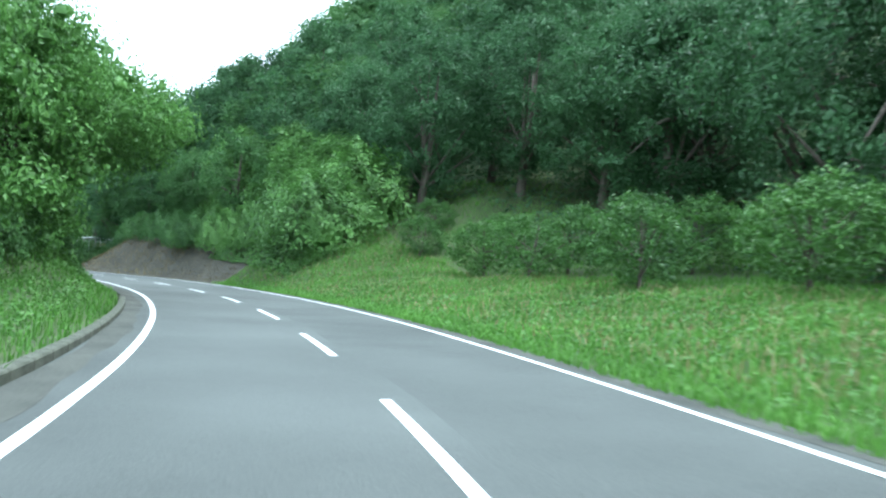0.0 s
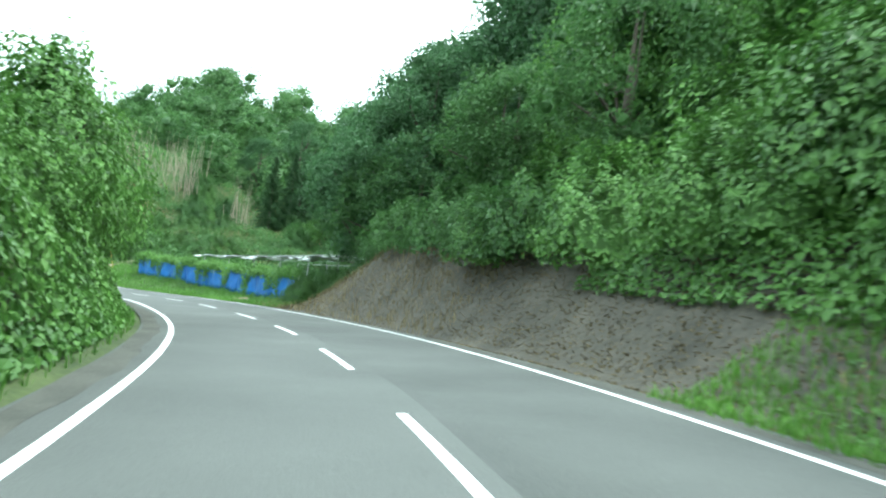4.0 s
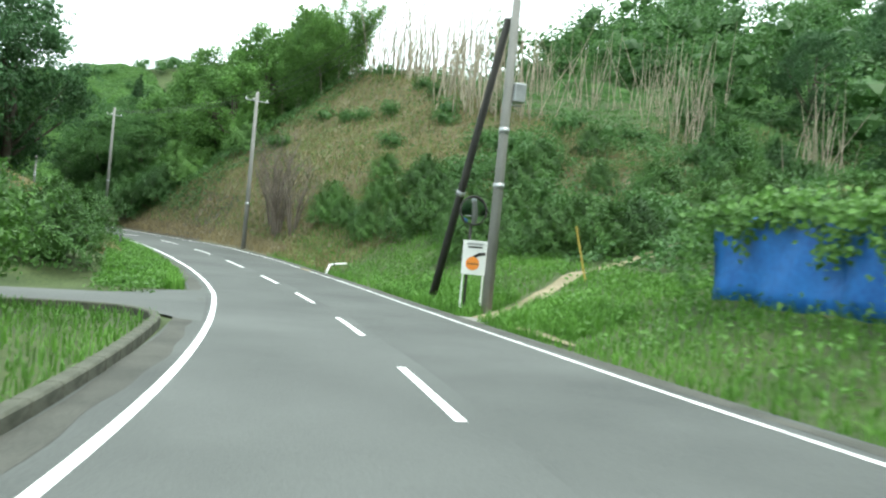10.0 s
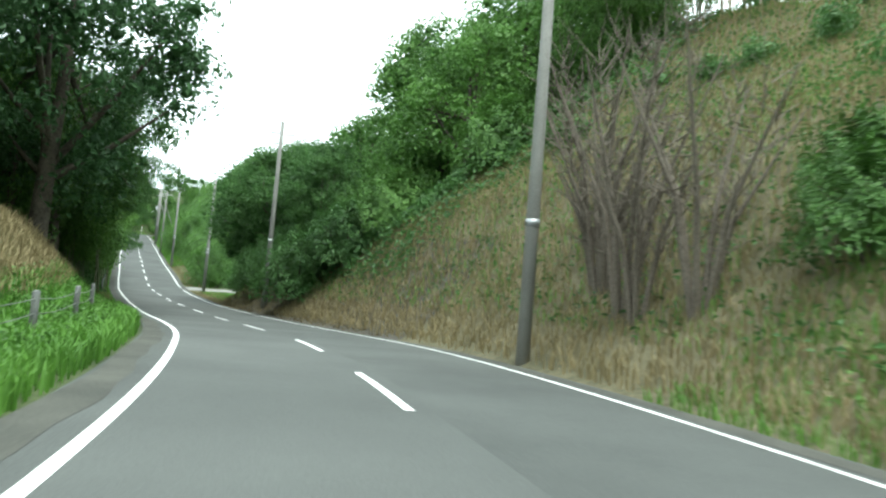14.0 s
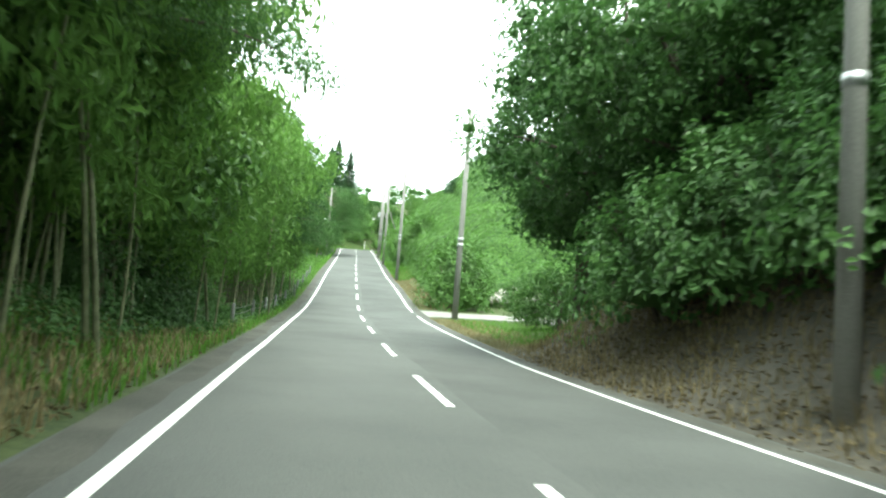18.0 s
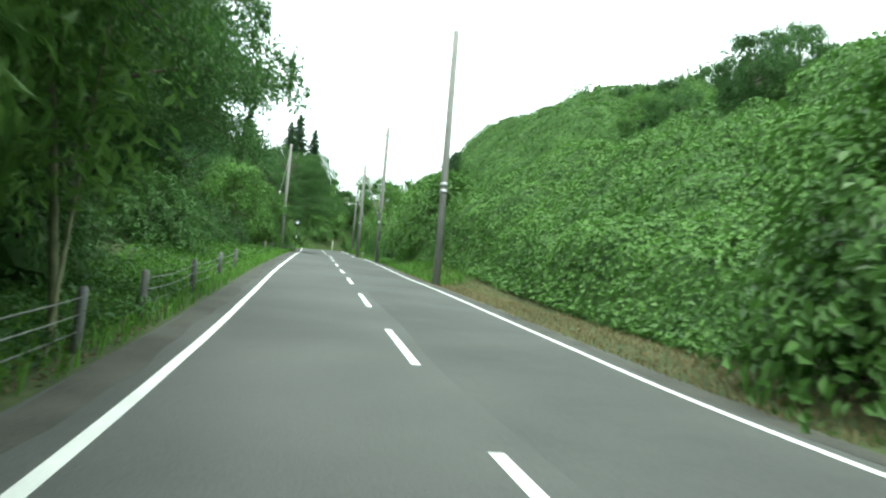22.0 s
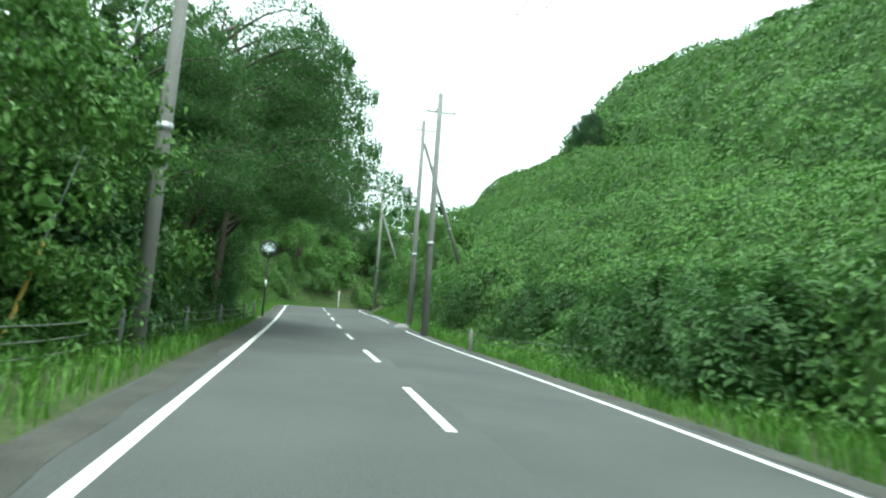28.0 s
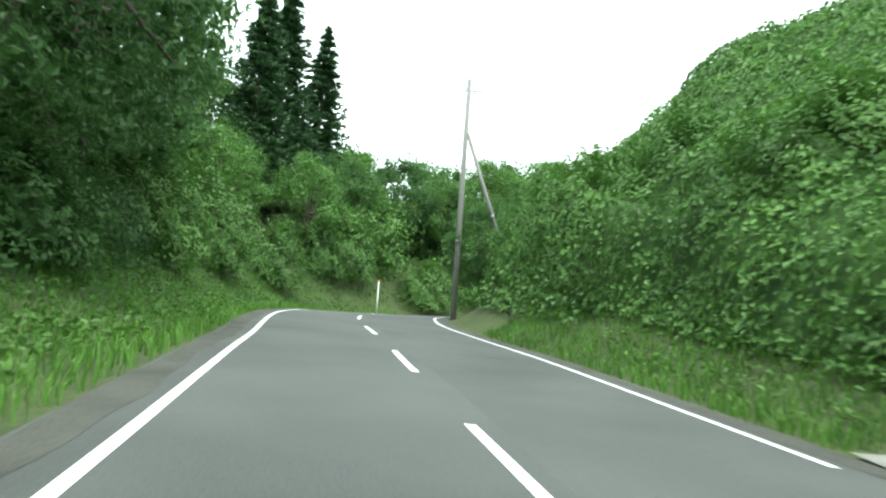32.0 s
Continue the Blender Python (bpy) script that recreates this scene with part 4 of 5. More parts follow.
# right: past the driveway, kudzu hill
BUSH.put(231.5, -7.6, 1.4, 10, "large dense rounded roadside bush", 0.2, 1.3)
BUSH.put(234.5, -8.6, 1.2, 90, "dense rounded roadside bush by the kudzu", 0.2, 1.1)
for s, o, k in ((210, -10.4, 1.0), (212.2, -9.2, 1.05), (214.5, -11, 1.0), (217, -9.6, 1.0), (215, -14, 1.1), (210.5, -14, 1.1), (219.5, -12.5, 1.0), (221.6, -10.1, 0.92), (221.4, -13.8, 0.95)):
    ORCHARD.put(s, o, k, None, "", 0.05)
row(DARK_BUSH, 14, 290, 322, -10, -7.4, 0.6, 0.95, 0.2)
row(DARK_BUSH, 5, 320, 334, -9, -7.2, 0.3, 0.5, 0.2)
row(VINE_TREE, 9, 226, 300, -46, -30, 0.6, 0.9, 0.4)
canopy("woods along the hilltop", BROAD, 90, 205, 330, -62, -33, 2.4, 2.6, 0.36, 250, 7)
row(CEDARS, 9, 244, 258, -44, -36, 0.5, 0.65)
row(CEDARS, 6, 280, 300, -44, -38, 0.4, 0.55)
row(OAK, 7, 238, 268, -26, -18, 0.45, 0.65)
DARK_TREE.put(334, -18.5, 0.42, 0, "lone dark tree high on the kudzu hill", 0.3)
DARK_TREE.put(337.5, -19.5, 0.36, 60, "lone dark tree high on the kudzu hill", 0.3)
row(MOUND, 7, 262, 274, -10.5, -8, 0.45, 0.75, 0.5)
for s, o, k in ((276.5, -9, 1.15), (280, -8.6, 1.25), (283, -10, 1.1)):
    MOUND.put(s, o, k, None, "big roadside mound of kudzu vines", 0.4)
row(MOUND, 16, 240, 345, -22, -10, 0.35, 0.6, 0.6)
row(MOUND, 10, 334, 362, -10.5, -8.6, 0.6, 0.85, 0.5)
row(MOUND, 5, 362, 385, -11.5, -9.6, 0.5, 0.7, 0.5)
OAK.put(366.0, -6.6, 0.66, 20, "bushy tree leaning over the bend", 0.3)
OAK.put(370.5, -8.6, 0.62, 80, "bushy tree leaning over the bend", 0.3)
row(OAK, 8, 366, 402, 9, 15, 0.75, 1.0, 0.4)
row(VINE_TREE, 7, 372, 404, 16, 24, 1.0, 1.3, 0.4)


# ------------------------------------------------------------ ground cover
# ways and slabs on which nothing grows
TRACK = [(123.0, -5.6), (124.4, -7.4), (126.8, -10.2), (130, -16), (134, -26)]
SIDE_ROAD = [(124.3, 1.5), (124.3, 2.5), (124.1, 3.6), (124.2, 8), (122, 20), (116, 40)]
DRIVE = [(226.3, -4.6), (226.3, -9), (225, -16), (222, -26)]
TRODDEN = [(TRACK, 0.55), (SIDE_ROAD[2:], 2.35), ([(120.6, 2.2), (128.2, 2.2)], 0.7), (DRIVE, 1.7), ([(91.9, -6.35), (90.2, -6.6)], 0.3), ([(117.4, -5.7), (120.4, -5.8)], 0.18), ([(323, -4.9), (329, -5.6)], 0.35)]


def cushions(x, y, size, seed):
    """Rounded heaps of uneven size with creases between them, 0 to 1."""
    best = np.zeros(np.shape(x))
    cx, cy = np.floor(x / size), np.floor(y / size)
    for dx in (-1, 0, 1):
        for dy in (-1, 0, 1):
            ix, iy = cx + dx, cy + dy
            h = [(np.sin(ix * 127.1 + iy * 311.7 + seed * 17.3 + 71.9 * k) * 43758.5453) % 1.0 for k in range(3)]
            r = size * (0.6 + 0.5 * h[2])
            q = 1 - ((x - (ix + h[0]) * size)**2 + (y - (iy + h[1]) * size)**2) / r**2
            best = np.maximum(best, np.sqrt(np.clip(q, 0, 1)) * (0.45 + 0.55 * h[2]))
    return best


def swelling(s, o, lumpy, grain, seed):
    return lumpy * (0.7 * cushions(s, o, grain * 1.5, seed) + 0.3 * cushions(s, o, grain * 0.55, seed + 1) + np.maximum(0.35 * lumps(s, o, 4.0, seed + 3), -0.2))


def heaped(s, o, lumpy, grain, seed, rim):
    """Places on the heaps and the ways that their skin faces."""
    side, d0, d1, s0, s1 = rim

    def swell(a, b):
        d = b - left_line(a) if side > 0 else right_line(a) - b
        return swelling(a, b, lumpy, grain, seed) * np.clip((d - d0) / 1.6, 0.05, 1) * np.clip((d1 - d) / 2.5, 0.1, 1) * np.clip((a - s0) / 3, 0.05, 1) * np.clip((s1 - a) / 3, 0.05, 1)

    e = 0.12
    p, ps, po = on_ground(s, o), on_ground(s + e, o), on_ground(s, o + e)
    g = np.cross(ps - p, po - p)
    g = g / np.linalg.norm(g, axis=-1)[..., None]
    p, ps, po = (q + g * swell(a, b)[..., None] for q, a, b in ((p, s, o), (ps, s + e, o), (po, s, o + e)))
    n = np.cross(ps - p, po - p)
    return p, n / np.linalg.norm(n, axis=-1)[..., None]


def heap_leaves(s, o, rise, size, r, lumpy, grain, seed, rim, more):
    p, n = heaped(s, o, lumpy, grain, seed, rim)
    return leaf_array(p + n * (rise * 0.6)[:, None], n, size, r, spread=0.85, **more)


def cover(name, label, mat, count, s0, s1, d0, d1, side, size, lift=(0.05, 0.5), seed=0, blade=False, lumpy=0.0, grain=1.6, **more):
    """Leaves or blades strewn between two stations and two distances past the edge line."""
    r = np.random.default_rng(seed + 900)
    s, d = r.uniform(s0, s1, count), d0 + (d1 - d0) * r.random(count)
    o = left_line(s) + d if side > 0 else right_line(s) - d
    keep = np.ones(count, bool)
    for line, wide in TRODDEN:
        for (sa, oa), (sb, ob) in zip(line[:-1], line[1:]):
            u = np.clip(((s - sa) * (sb - sa) + (o - oa) * (ob - oa)) / ((sb - sa)**2 + (ob - oa)**2), 0, 1)
            keep &= np.hypot(s - sa - u * (sb - sa), o - oa - u * (ob - oa)) > wide
    s, o, count = s[keep], o[keep], int(keep.sum())
    rise = r.uniform(*lift, count)
    if blade:
        v, f = blade_array(on_ground(s, o, rise - 0.03 + np.maximum(lumpy * lumps(s, o, grain, seed), 0)), size, r, **more)
    elif lumpy:
        # leaves lie on heaps, which sink to the ground at the rim, and face away from them
        v, f = heap_leaves(s, o, rise, size, r, lumpy, grain, seed, (side, d0, d1, s0, s1), more)
        # high heaps get an added sheet below, its colour standing for inner shade
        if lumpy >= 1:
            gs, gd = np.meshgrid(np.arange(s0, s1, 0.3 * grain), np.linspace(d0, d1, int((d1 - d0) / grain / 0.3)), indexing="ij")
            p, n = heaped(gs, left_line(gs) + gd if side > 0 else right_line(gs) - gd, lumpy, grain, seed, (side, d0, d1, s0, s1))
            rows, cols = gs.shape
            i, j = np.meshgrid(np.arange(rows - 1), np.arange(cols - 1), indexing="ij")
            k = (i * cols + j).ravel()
            under = mesh_of("vine_underlay", (p - 0.16 * n).reshape(-1, 3), np.stack([k, k + 1, k + cols + 1, k + cols], 1), VINE_SHADE, True)
            tagged(new("vine_underlay", under), "sheet under the kudzu leaves, coloured dark as the shade among the stems", "plants", kind="stuff")
    else:
        n = np.tile([0.0, 0.0, 1.0], (count, 1)) + r.normal(0, 0.3, (count, 3))
        v, f = leaf_array(on_ground(s, o, rise), n, size, r, spread=0.9, **more)
    return tagged(new(name, mesh_of(name, v, f, mat)), label, "plants", kind="stuff")


HILL = "bright green kudzu vines covering the hillside"
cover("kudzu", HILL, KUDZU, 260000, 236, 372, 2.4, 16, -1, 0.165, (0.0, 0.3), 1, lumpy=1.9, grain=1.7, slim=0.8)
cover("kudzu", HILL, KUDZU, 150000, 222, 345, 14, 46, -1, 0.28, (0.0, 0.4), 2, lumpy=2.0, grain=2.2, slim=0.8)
cover("kudzu", HILL, KUDZU, 26000, 342, 400, 2.0, 17, -1, 0.26, (0.05, 0.5), 20, lumpy=1.5, slim=0.8)
cover("grass", "short green meadow grass", GRASS, 90000, -8, 50, 0.4, 9, -1, 0.26, (0, 0), 3, True)
cover("grass", "grass under the orchard trees", GRASS, 36000, -4, 62, 8, 22, -1, 0.3, (0, 0), 60, True)
cover("grass", "short green roadside grass", GRASS, 46000, 82, 152, 0.6, 7, -1, 0.28, (0, 0), 4, True)
cover("grass", "green grass along the road edge", GRASS, 38000, -8, 120.5, 0.9, 6.5, 1, 0.28, (0, 0), 5, True)
cover("grass", "tall green grass along the road edge", GRASS, 26000, 129, 184, 0.85, 3.4, 1, 0.45, (0, 0), 6, True)
cover("grass", "green grass along the road edge", GRASS, 46000, 190, 376, 0.85, 4.8, 1, 0.32, (0, 0), 7, True)
cover("grass", "green roadside grass below the hill", GRASS, 44000, 255, 348, 0.7, 5.5, -1, 0.32, (0, 0), 8, True)
cover("grass", "green grass in the orchard", GRASS, 16000, 200, 222.6, 1.5, 14, -1, 0.22, (0, 0), 18, True)
cover("weeds", "leafy green weeds along the verge", KUDZU, 9000, -8, 110, 1.6, 4.5, 1, 0.14, (0.05, 0.4), 21)
cover("weeds", "leafy green weeds along the verge", KUDZU, 9000, 84, 150, 1.2, 7, -1, 0.15, (0.05, 0.4), 22)
cover("weeds", "leafy green weeds along the verge", KUDZU, 8000, 122, 180, 1.4, 3.5, 1, 0.16, (0.05, 0.4), 23)
cover("weeds", "leafy green weeds along the verge", KUDZU, 12000, 236, 372, 1.4, 4.5, 1, 0.15, (0.05, 0.4), 24)
cover("weeds", "leafy green weeds along the verge", KUDZU, 8000, 270, 340, 1.2, 5, -1, 0.15, (0.05, 0.4), 25)
cover("dry_grass", "dry cut grass on the verge", DRY, 12000, 229.8, 264, 0.5, 3.2, -1, 0.14, (0, 0), 9, True)
cover("dry_grass", "straw-coloured dry grass on the steep bank", DRY, 90000, 143, 186, 0.9, 26, -1, 0.4, (0, 0), 10, True)
cover("dry_grass", "straw-coloured grass on the bank", DRY, 26000, 138, 188, 2.9, 9, 1, 0.55, (0, 0), 11, True)
cover("dry_grass", "dry stubble under the orchard trees", DRY, 9000, 8, 46, 4, 12, -1, 0.14, (0, 0), 26, True)
SLOPE = "low green weeds on the slope"
cover("dry_grass", "withered brown weeds among the green scrub", DRY, 26000, 86, 150, 16, 46, -1, 0.5, (0.3, 0.9), 53, True)
cover("dry_grass", "withered brown reeds above the net house", DRY, 9000, 84, 104, 17, 24, -1, 1.1, (0, 0.4), 54, True)
cover("undergrowth", SLOPE, BROAD, 48000, 112, 150, 7, 52, -1, 0.3, (0.02, 0.5), 12, lumpy=0.8)
cover("undergrowth", SLOPE, BROAD, 12000, 148, 176, 22, 52, -1, 0.3, (0.02, 0.5), 52, lumpy=0.8)
cover("undergrowth", SLOPE, MIKAN, 30000, 84, 135, 8, 50, -1, 0.3, (0.02, 0.4), 19, lumpy=0.6)
cover("undergrowth", SLOPE, BROAD, 26000, -10, 90, 4, 30, 1, 0.3, (0.02, 0.5), 13, lumpy=0.6)
cover("undergrowth", SLOPE, BROAD, 30000, 235, 392, 3.6, 20, 1, 0.26, (0.02, 0.5), 14, lumpy=0.7)
cover("undergrowth", SLOPE, BROAD, 20000, 172, 205, 3, 26, -1, 0.3, (0.02, 0.5), 27, lumpy=0.8)
cover("undergrowth", SLOPE, DARK_LEAF, 16000, 0, 70, 16, 40, -1, 0.35, (0.02, 0.5), 28, lumpy=0.8)
cover("leaf_litter", "brown leaf litter and roots on the cut bank", LITTER, 30000, 44, 84, 0.5, 6, -1, 0.09, (0.0, 0.03), 15)
cover("dry_grass", "dry stalks and roots on the cut bank", DRY, 3500, 62, 86, 0.7, 6, -1, 0.3, (0, 0), 56, True)
cover("kudzu", "kudzu vines hanging down the cut bank", KUDZU, 9000, 43, 57, 2.6, 5.5, -1, 0.17, (0.05, 0.35), 57, lumpy=0.7, slim=0.8)
cover("undergrowth", "dry and green undergrowth below the bamboo", BROAD, 9000, 192, 212, 1.9, 5.5, 1, 0.15, (0.03, 0.5), 58, lumpy=0.6)
cover("dry_grass", "dry grass on the bank below the bamboo", DRY, 9000, 176, 208, 1.0, 4.5, 1, 0.3, (0, 0), 59, True)
cover("leaf_litter", "brown leaf litter under the bamboo", LITTER, 20000, 184, 238, 0.9, 9, 1, 0.11, (0.0, 0.05), 16)
cover("leaf_litter", "brown leaf litter at the foot of the bank", LITTER, 9000, 168, 202, 0.4, 3.5, -1, 0.11, (0.0, 0.05), 17)
cover("dry_grass", "dry cut grass on the verge", DRY, 10000, 194, 222.8, 0.5, 3.2, -1, 0.14, (0, 0), 31, True)
cover("kudzu", "kudzu vines spilling down to the road edge", KUDZU, 26000, 37, 86, 1.15, 4.8, 1, 0.19, (0.02, 0.25), 32, lumpy=0.6, grain=1.0, slim=0.8)
cover("weeds", "leafy weeds along the guard cable", BROAD, 9000, 200, 240, 1.1, 3.4, 1, 0.14, (0.03, 0.35), 33)
cover("weeds", "green weeds scattered over the dry bank", BROAD, 16000, 146, 184, 2, 24, -1, 0.18, (0.03, 0.45), 34)
cover("grass", "green grass among the straw on the hill", GRASS, 22000, 144, 186, 2, 25, -1, 0.4, (0, 0), 55, True)
cover("weeds", "dry broken stalks on the earth bank", DRY, 9000, 160, 204, 0.8, 6, -1, 0.3, (0, 0), 35, True)
cover("weeds", "weeds at the foot of the pole", GRASS, 7000, 118, 134, 0.7, 3, -1, 0.42, (0, 0), 36, True)
cover("undergrowth", SLOPE, BROAD, 26000, 84, 190, 40, 86, -1, 0.6, (0.02, 0.7), 37, lumpy=1.2)
cover("weeds", "leafy weeds in the meadow grass", KUDZU, 9000, -8, 48, 0.8, 8, -1, 0.13, (0.05, 0.35), 38, lumpy=0.2)
cover("dry_grass", "brown seeding grass in the meadow", DRY, 9000, -8, 48, 1.5, 9, -1, 0.34, (0, 0), 39, True)


# ------------------------------------------------------------ roadside things
def ring_bm(bm, points, radii, sides=12):
    v, f = tube(points, radii, sides)
    vs = [bm.verts.new(p) for p in v]
    for q in f:
        bm.faces.new([vs[i] for i in q])
    n = len(points)
    for base, flip in ((0, True), ((n - 1) * sides, False)):
        loop = [vs[base + k] for k in range(sides)]
        bm.faces.new(loop[::-1] if flip else loop)
    return bm


def rod(points, radii, sides=12):
    bm = ring_bm(bmesh.new(), points, radii if hasattr(radii, "__len__") else [radii] * len(points), sides)
    bmesh.ops.recalc_face_normals(bm, faces=bm.faces)
    return bm


def box(size, at=(0, 0, 0), bevel=0.01, turn=None):
    bm = bmesh.new()
    bmesh.ops.create_cube(bm, size=1)
    bmesh.ops.scale(bm, vec=size, verts=bm.verts)
    if bevel:
        bmesh.ops.bevel(bm, geom=bm.edges, offset=bevel, segments=1, affect="EDGES", profile=0.5)
    if turn:
        bmesh.ops.transform(bm, matrix=turn, verts=bm.verts)
    bmesh.ops.translate(bm, vec=at, verts=bm.verts)
    return bm


def utility_pole(s, o, height, label, mat=POLE, arms=((0.4, 1.5),), lean=(0.0, 0.0), spike=False, box_at=None, bands=(4.0,), turn=0.0, radius=0.16, lift=0.0):
    pole = root("utility_pole", label, "utility pole", "roadside poles")
    p = on_ground(s, o)
    pole.matrix_basis = Matrix.LocRotScale(Vector(p), Euler((radians(lean[0]), radians(lean[1]), radians(heading(s) + turn))), None)
    part("shaft", rod([(0, 0, -1.2), (0, 0, height * 0.5), (0, 0, height)], [radius, radius * 0.85, radius * 0.68], 16), mat, pole, smooth=True)
    for z in bands:
        part("band", rod([(0, 0, z), (0, 0, z + 0.16)], radius * (1.02 - 0.3 * z / height) + 0.012, 16), STEEL, pole, smooth=True)
    for drop, width in arms:
        z = height - drop
        arm = part("crossarm", box((width, 0.08, 0.08), (0.12, radius, z), 0.012), STEEL, pole)
        for x in (-width / 2 + 0.12, -width / 6 + 0.1, width / 2):
            part("insulator", rod([(x, radius, z + 0.03), (x, radius, z + 0.12), (x, radius, z + 0.2)], [0.035, 0.05, 0.03], 8), WHITE, arm)
    if spike:
        part("lightning_rod", rod([(0, 0, height - 0.2), (0, 0, height + 1.4)], [0.03, 0.015], 6), STEEL, pole)
    if box_at:
        part("junction_box", box((0.36, 0.32, 0.55), (0.32, 0, box_at), 0.03), STEEL, pole, "grey metal junction box")
        part("bracket", box((0.5, 0.05, 0.05), (0.2, 0, box_at - 0.35), 0.01), STEEL, pole)
    return pole


BIG_POLE = utility_pole(124.2, -6.2, 10.8, "tall grey concrete utility pole with crossarms and junction box", arms=((0.7, 1.6), (1.4, 1.1)), spike=True, box_at=6.4, bands=(3.6, 5.2), lean=(0, 0.5))
utility_pole(157.5, -5.98, 10.7, "grey concrete utility pole on the dry bank", arms=((0.6, 1.6),), bands=(3.0,))
utility_pole(190.0, -6.3, 11.4, "grey utility pole wrapped by roadside trees", arms=((0.7, 1.5),))
utility_pole(222.1, -6.48, 11.0, "grey concrete utility pole by the driveway", arms=(), bands=(3.8, 4.1))
utility_pole(255.1, -5.15, 10.8, "grey concrete utility pole at the foot of the kudzu hill", arms=(), bands=(3.8, 4.1))
utility_pole(283.2, -4.85, 10.5, "grey concrete utility pole with crossarm", arms=((0.6, 1.5),), bands=(3.0,))
utility_pole(296.4, 2.95, 9.9, "grey concrete utility pole beside the trees", arms=(), bands=(4.0,))
utility_pole(316, -4.95, 11.0, "slender utility pole with crossarm and lightning rod", arms=((0.8, 1.4),), spike=True)
LAMP_POLE = utility_pole(326.3, -5.6, 12.0, "grey utility pole with junction box and small road lamp", arms=((0.5, 1.2),), spike=True)
part("junction_box", box((0.42, 0.36, 0.78), (-0.70, 0, 7.5), 0.05), STEEL, LAMP_POLE, "grey metal junction box")
part("box_lid", box((0.5, 0.42, 0.06), (-0.71, 0, 7.9), 0.02), STEEL, LAMP_POLE)
part("bracket", rod([(-0.14, 0, 7.65), (-0.38, 0, 7.65), (-0.38, 0, 6.7)], 0.025, 8), STEEL, LAMP_POLE)
lamp_arm = part("lamp_arm", rod([(-0.14, 0, 6.72), (-2.15, 0, 6.78)], 0.03, 10), STEEL, LAMP_POLE)
part("lamp_head", box((0.34, 0.18, 0.14), (-1.62, 0, 6.62), 0.05, Matrix.Rotation(radians(-35), 4, "Y")), WHITE, lamp_arm, "small pale road lamp head")
part("photocell", rod([(-1.68, 0, 6.8), (-1.66, 0, 7.02)], 0.035, 10), DARK_POLE, lamp_arm)
utility_pole(363.5, -5.5, 13.0, "utility pole standing at the bend", arms=((0.6, 1.4),), spike=True)


def strut_pole(foot, head, mat, label, radius=0.14):
    """A raking pole that props another."""
    a, b = Vector(foot), Vector(head)
    pole = root("support_pole", label, "utility pole", "roadside poles")
    pole.matrix_basis = Matrix.Translation(a)
    d = b - a
    part("shaft", rod([tuple(-d.normalized() * 0.8), tuple(d * 0.5), tuple(d)], [radius, radius * 0.9, radius * 0.75], 14), mat, pole, smooth=True)
    part("band", rod([tuple(d * 0.42), tuple(d * 0.435)], radius * 0.93 + 0.012, 14), STEEL, pole, smooth=True)
    return pole


strut_pole(on_ground(129.0, -6.0), on_road(124.4, -6.15, 8.6), DARK_POLE, "dark leaning pole propping the utility pole")
strut_pole(on_ground(329.2, -9.3), on_road(326.2, -5.7, 10.6), POLE, "grey leaning pole propping the utility pole", 0.12)
strut_pole(on_ground(364.9, -8.3), on_road(363.5, -5.6, 9.9), POLE, "leaning prop of the utility pole at the bend", 0.12)


def traffic_mirror(s, o, height, face, label, radius=0.42):
    m = root("traffic_mirror", label, "traffic mirror")
    m.matrix_basis = pose(*on_ground(s, o), 0, 0, face)
    part("post", rod([(0, 0, -0.6), (0, 0, height + 0.3)], 0.045, 12), DARK_POLE, m, smooth=True)
    part("reflector_band", rod([(0, 0, height * 0.45), (0, 0, height * 0.55)], 0.048, 12), WHITE, m, smooth=True)
    n = 32
    rim = [(radius * math.cos(k * 2 * math.pi / n), -0.1, height + radius * math.sin(k * 2 * math.pi / n)) for k in range(n + 1)]
    part("rim", rod(rim, 0.03, 6), DARK_POLE, m, smooth=True)
    bm = bmesh.new()
    bmesh.ops.create_uvsphere(bm, u_segments=32, v_segments=24, radius=2.2)
    edge = math.sqrt(2.2**2 - radius**2)
    bmesh.ops.delete(bm, geom=[v for v in bm.verts if v.co.z < edge - 0.16], context="VERTS")
    bmesh.ops.bisect_plane(bm, geom=bm.verts[:] + bm.edges[:] + bm.faces[:], plane_co=(0, 0, edge), plane_no=(0, 0, -1), clear_outer=True)
    bmesh.ops.transform(bm, matrix=Matrix.Translation((0, -0.1, height)) @ Matrix.Rotation(radians(-5), 4, "X") @ Matrix.Translation((0, edge, 0)) @ Matrix.Rotation(radians(90), 4, "X"), verts=bm.verts)
    part("mirror_face", bm, MIRROR, m, "convex mirror face", True)
    part("back", rod([(0, -0.06, height), (0, 0.06, height)], [radius * 0.95, radius * 0.5], 24), DARK_POLE, m)
    return m


traffic_mirror(125.0, -5.78, 3.05, heading(125) + 5, "round convex traffic mirror on a post beside the utility pole")
traffic_mirror(323.0, 2.25, 3.45, heading(325) - 10, "round convex traffic mirror on a dark post")

